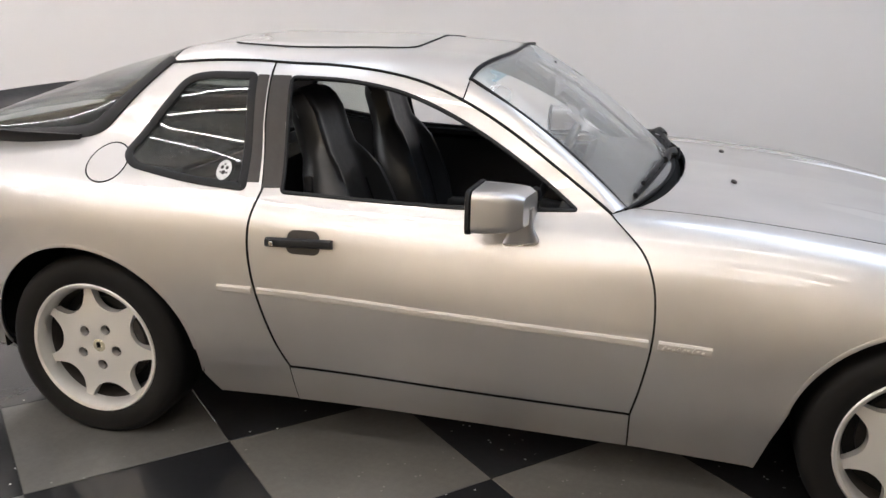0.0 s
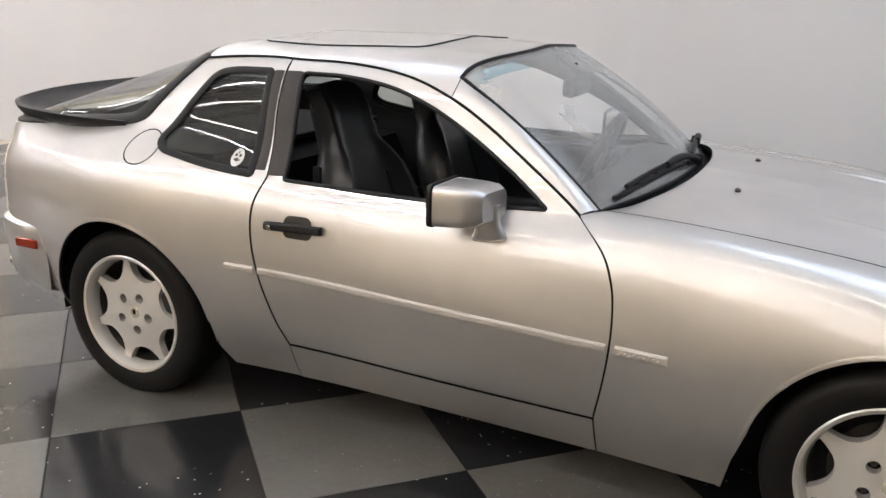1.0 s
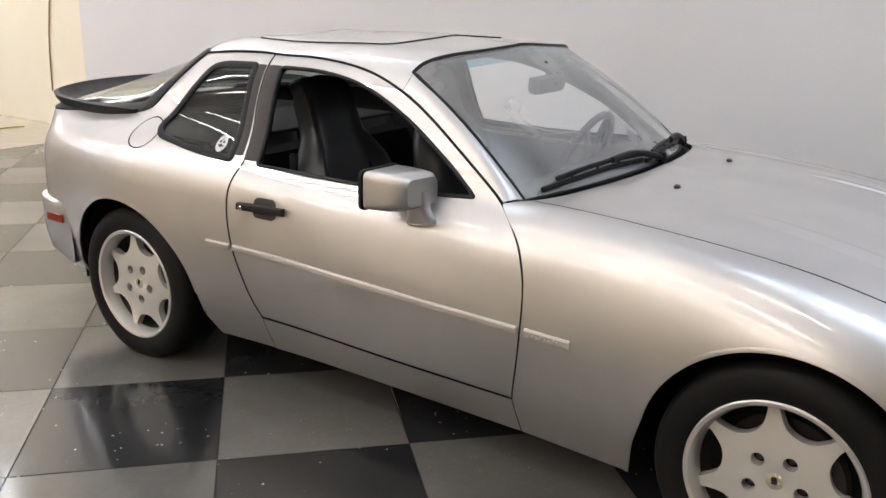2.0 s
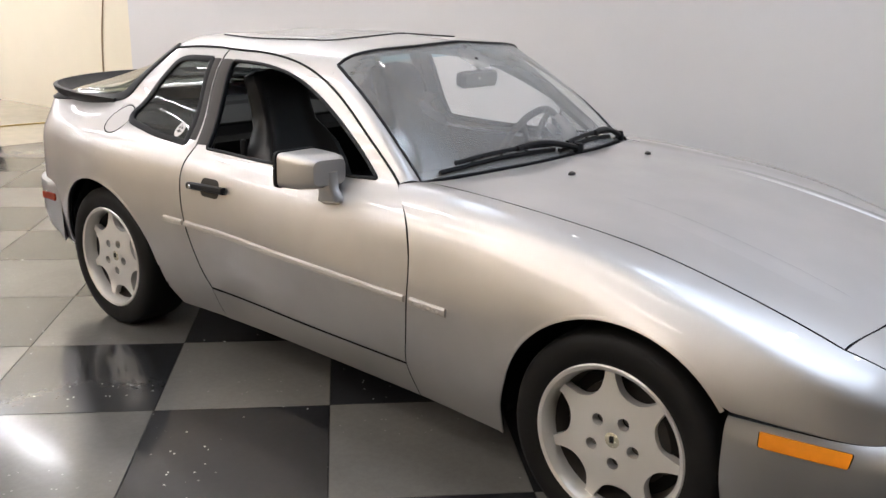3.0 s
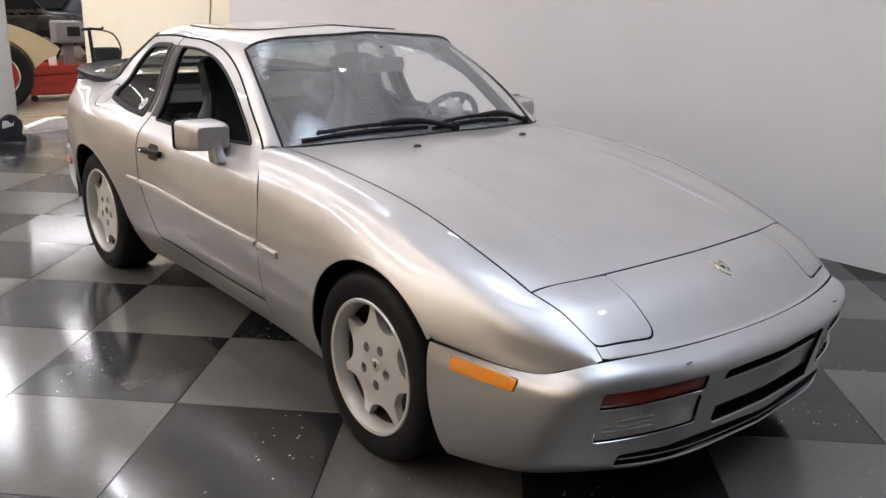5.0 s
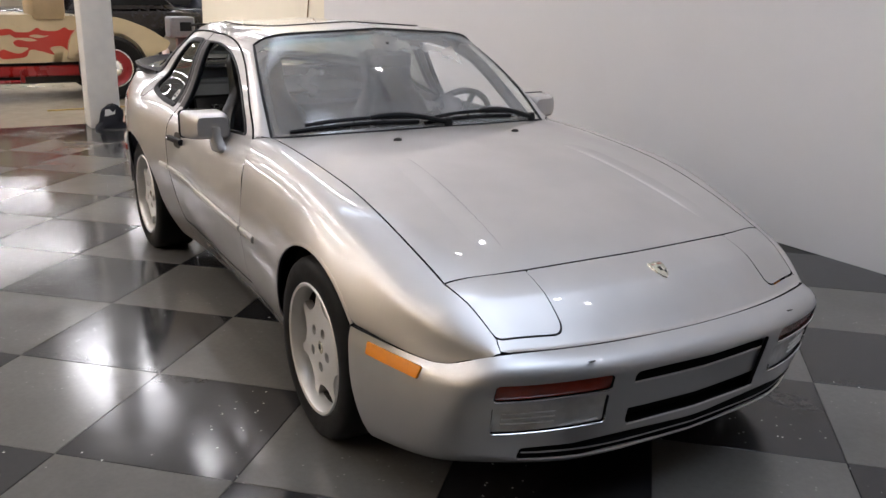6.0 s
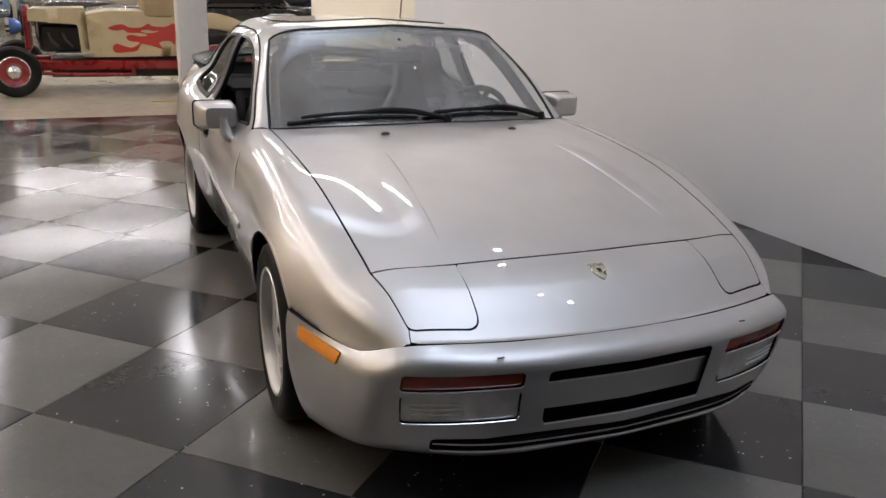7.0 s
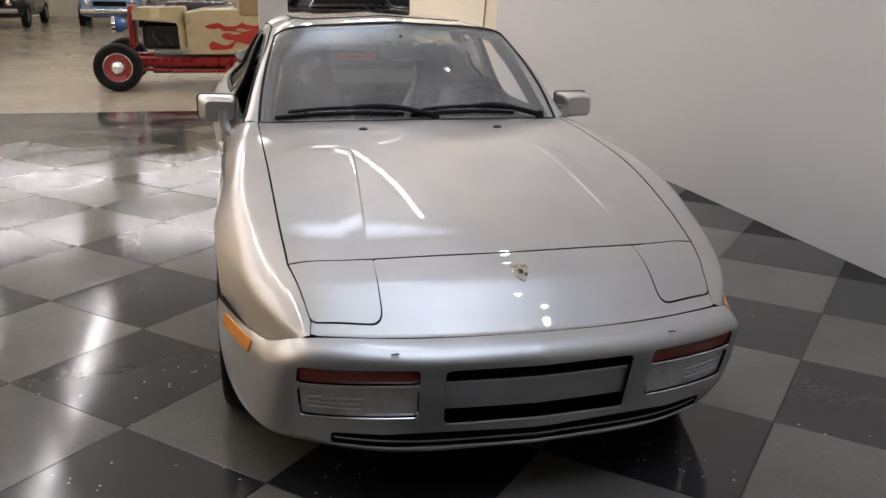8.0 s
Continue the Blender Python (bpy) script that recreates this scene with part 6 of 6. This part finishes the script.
bench = thing("tool_trolley", "red tool trolley with a grey machine on it", "trolley", (-9.9, 1.15, 0))
part("tray", loft([rr2 for rr2 in ([(x * k, y * k, z) for x, y in ((-0.3, -0.4), (0.3, -0.4), (0.3, 0.36), (-0.3, 0.36))] for z, k in ((0.34, 0.9), (0.37, 0.94), (0.45, 1.0), (0.45, 0.94), (0.40, 0.92)))]), REDBOX, bench, "red sheet-metal tray", smooth=False)
part("chest", box(0, -0.05, 0.21, 0.5, 0.6, 0.26, 0.015), REDBOX, bench, "red drawer chest")
for k in range(2):
    part("drawer", box(0.252, -0.05, 0.15 + 0.12 * k, 0.01, 0.54, 0.10, 0.004), REDBOX, bench)
for y in (-0.3, 0.2):
    part("caster", moved(lathe([(0.0, -0.02), (0.04, -0.02), (0.04, 0.02), (0.0, 0.02)], 16), pose(0.2, y, 0.04, 0, 0, 90)), RUBBER, bench)
part("machine", box(-0.05, 0.25, 0.85, 0.3, 0.34, 0.28, 0.02), GREYBOX, bench, "grey boxed machine")
part("machine_screen", box(0.105, 0.29, 0.86, 0.012, 0.16, 0.12, 0.004), RUBBER, bench)
part("machine_stand", box(-0.05, 0.25, 0.56, 0.1, 0.12, 0.34, 0.01), GREYBOX, bench)
bottle = thing("bottle", "white plastic bottle standing on the red trolley tray", "bottle", (-9.85, 1.16, 0.40))
part("flask", moved(lathe([(0.0, 0.0), (0.045, 0.0), (0.048, 0.02), (0.048, 0.14), (0.02, 0.19), (0.018, 0.22), (0.0, 0.22)], 18), pose(0, 0, 0, 90, 0, 0)), WHITE, bottle)
bag = thing("cloth_bag", "crumpled navy cloth bag with a white patch at the column foot", "bag", (-6.74, -0.20, 0))
random.seed(4)
rings = []
for z, w in ((0.0, 0.15), (0.025, 0.16), (0.07, 0.11), (0.14, 0.105), (0.19, 0.10), (0.225, 0.06), (0.24, 0.02)):
    rings.append([(p[0] + random.uniform(-0.012, 0.012), p[1] + random.uniform(-0.015, 0.015), max(0, p[2] + (random.uniform(-0.012, 0.012) if z else 0))) for p in oval((0.0, 0.04 * z / 0.3, z), 0.055, w, (1, 0, 0), (0, 1, 0), 18, 2.4)])
part("sack", loft(rings), NAVY, bag)
part("patch", loft([[(0.062, -0.06 + 0.05 * k, 0.13 + 0.01 * k), (0.058, -0.05 + 0.05 * k, 0.20)] for k in range(3)], closed=False), STICKER, bag, "white printed patch")
hose = thing("air_hose", "thin yellow-brown hose lying on the concrete floor", "hose", (-8.3, 1.0, 0))
part("line", tube(catmull([(0.05, -1.6, 0.008), (0.0, -0.9, 0.008), (0.06, -0.2, 0.008), (0.0, 0.5, 0.008), (0.1, 1.2, 0.008)], 0.08), 0.008, 6), plain("yellow_hose_rubber", (0.35, 0.24, 0.06), 0.6, 0, 0.2, 30, 0.1), hose)
wcab = thing("wall_cable", "thin brown cable hanging down the cream wall", "cable", (-8.0, 2.52, 0))
part("line", tube(catmull([(0.0, 0, 4.3), (0.04, 0, 3.0), (0.06, 0, 1.8), (-0.10, 0, 0.9), (-0.14, 0, 0.35)], 0.1), 0.008, 6), plain("brown_cable_rubber", (0.22, 0.14, 0.06), 0.6, 0, 0.2, 30, 0.1), wcab)
ramp_ob = thing("floor_wedge", "small grey wheel wedge lying on the floor", "wedge", (-7.45, 0.34, 0))
part("block", loft([[(x, y, 0.0), (x, y, h), (x + 0.16, y, h), (x + 0.16, y, 0.0)] for y, h in ((-0.22, 0.03), (0.0, 0.10), (0.14, 0.11), (0.20, 0.05)) for x in (0.0,)]), plain("pale_grey_plastic", (0.72, 0.71, 0.72), 0.6, 0, 0.12, 30, 0.1), ramp_ob)


# ---------------------------------------------------------------- parked cars far down the hall
def parked_car(at, turn, color, label, boxy=0.0):
    """A plain saloon or truck, front towards local +x."""
    c = thing("parked_car", label, "car", at, "parked cars", turn)
    mat = plain("enamel_" + label.split()[0], color, 0.25, 0.1, 0.06, 10, 0.02, coat=0.6)
    secs = []
    for x, z0, z1, w in ((-2.25, 0.42, 0.80, 0.78), (-2.1, 0.30, 0.92, 0.86), (-1.2, 0.26, 0.98, 0.90), (0.6, 0.26, 0.98, 0.90), (1.5, 0.26, 0.96, 0.88), (2.05, 0.30, 0.90, 0.84), (2.2, 0.40, 0.78, 0.76)):
        secs.append(oval((x, 0, (z0 + z1) / 2), w, (z1 - z0) / 2, (0, 1, 0), (0, 0, 1), 24, 5))
    part("body", loft(secs), mat, c, "painted body")
    part("cabin", loft([oval((x, 0, 0.95 + h), w, l_, (0, 1, 0), (1, 0, 0), 24, 5) for h, w, l_, x in ((0.0, 0.82, 1.25, -0.5), (0.35, 0.68, 0.85, -0.5), (0.45, 0.62, 0.75, -0.5), (0.48, 0.4, 0.5, -0.5))]), mat, c, "painted cabin")
    for s in (-1, 1):
        part("side_window", loft([[(-1.45, s * 0.795, 1.02), (-1.2, s * 0.72, 1.28)], [(0.3, s * 0.795, 1.02), (0.1, s * 0.72, 1.28)]], closed=False), GAP, c, "dark side window")
        for x in (-1.35, 1.35):
            w = part("wheel", moved(lathe([(0.0, -0.09), (0.12, -0.09), (0.19, -0.07)], 24), pose(x, s * 0.82, 0.33, 0, 0, 0 if s < 0 else 180)), STEEL, c, "bright wheel")
            part("tyre", moved(lathe([(0.19, -0.075), (0.25, -0.095), (0.32, -0.08), (0.33, 0.0), (0.32, 0.08), (0.2, 0.08)], 28), pose(x, s * 0.82, 0.33, 0, 0, 0 if s < 0 else 180)), TYRE, w, "black tyre")
        part("headlight", moved(lathe([(0.0, -0.03), (0.08, -0.02), (0.10, 0.02)], 18), pose(2.19, s * 0.60, 0.70, 0, 0, 90)), CHROME, c, "round headlight")
    part("windscreen", loft([[(0.78, -0.70, 1.0), (0.78, 0.70, 1.0)], [(0.38, -0.60, 1.30), (0.38, 0.60, 1.30)]], closed=False), GAP, c, "dark windscreen")
    part("bumper", box(2.25, 0, 0.48, 0.08, 1.62, 0.12, 0.03, 2), CHROME if color[2] > 0.2 else STEEL, c, "chrome bumper")
    part("grille", box(2.20, 0, 0.68, 0.03, 0.9, 0.14, 0.01), GAP, c, "dark grille")
    return c


parked_car((-26.5, -4.0, 0), 4, (0.25, 0.38, 0.55), "pale blue old saloon with a chrome bumper, parked far off")
parked_car((-25.5, -6.9, 0), 0, (0.012, 0.012, 0.014), "black saloon with chrome trim, parked far off")
parked_car((-25.0, -9.6, 0), -4, (0.014, 0.013, 0.014), "black sedan with bright bumper, parked far off")
parked_car((-15.5, 1.0, 0), -70, (0.02, 0.018, 0.02), "dark coupe with chrome trim behind the hot rod")
parked_car((-17.0, 3.6, 0), -65, (0.10, 0.11, 0.14), "blue-grey saloon parked behind the dark coupe")
parked_car((-20.0, -1.5, 0), 10, (0.02, 0.015, 0.015), "dark maroon saloon parked beyond the hot rod")
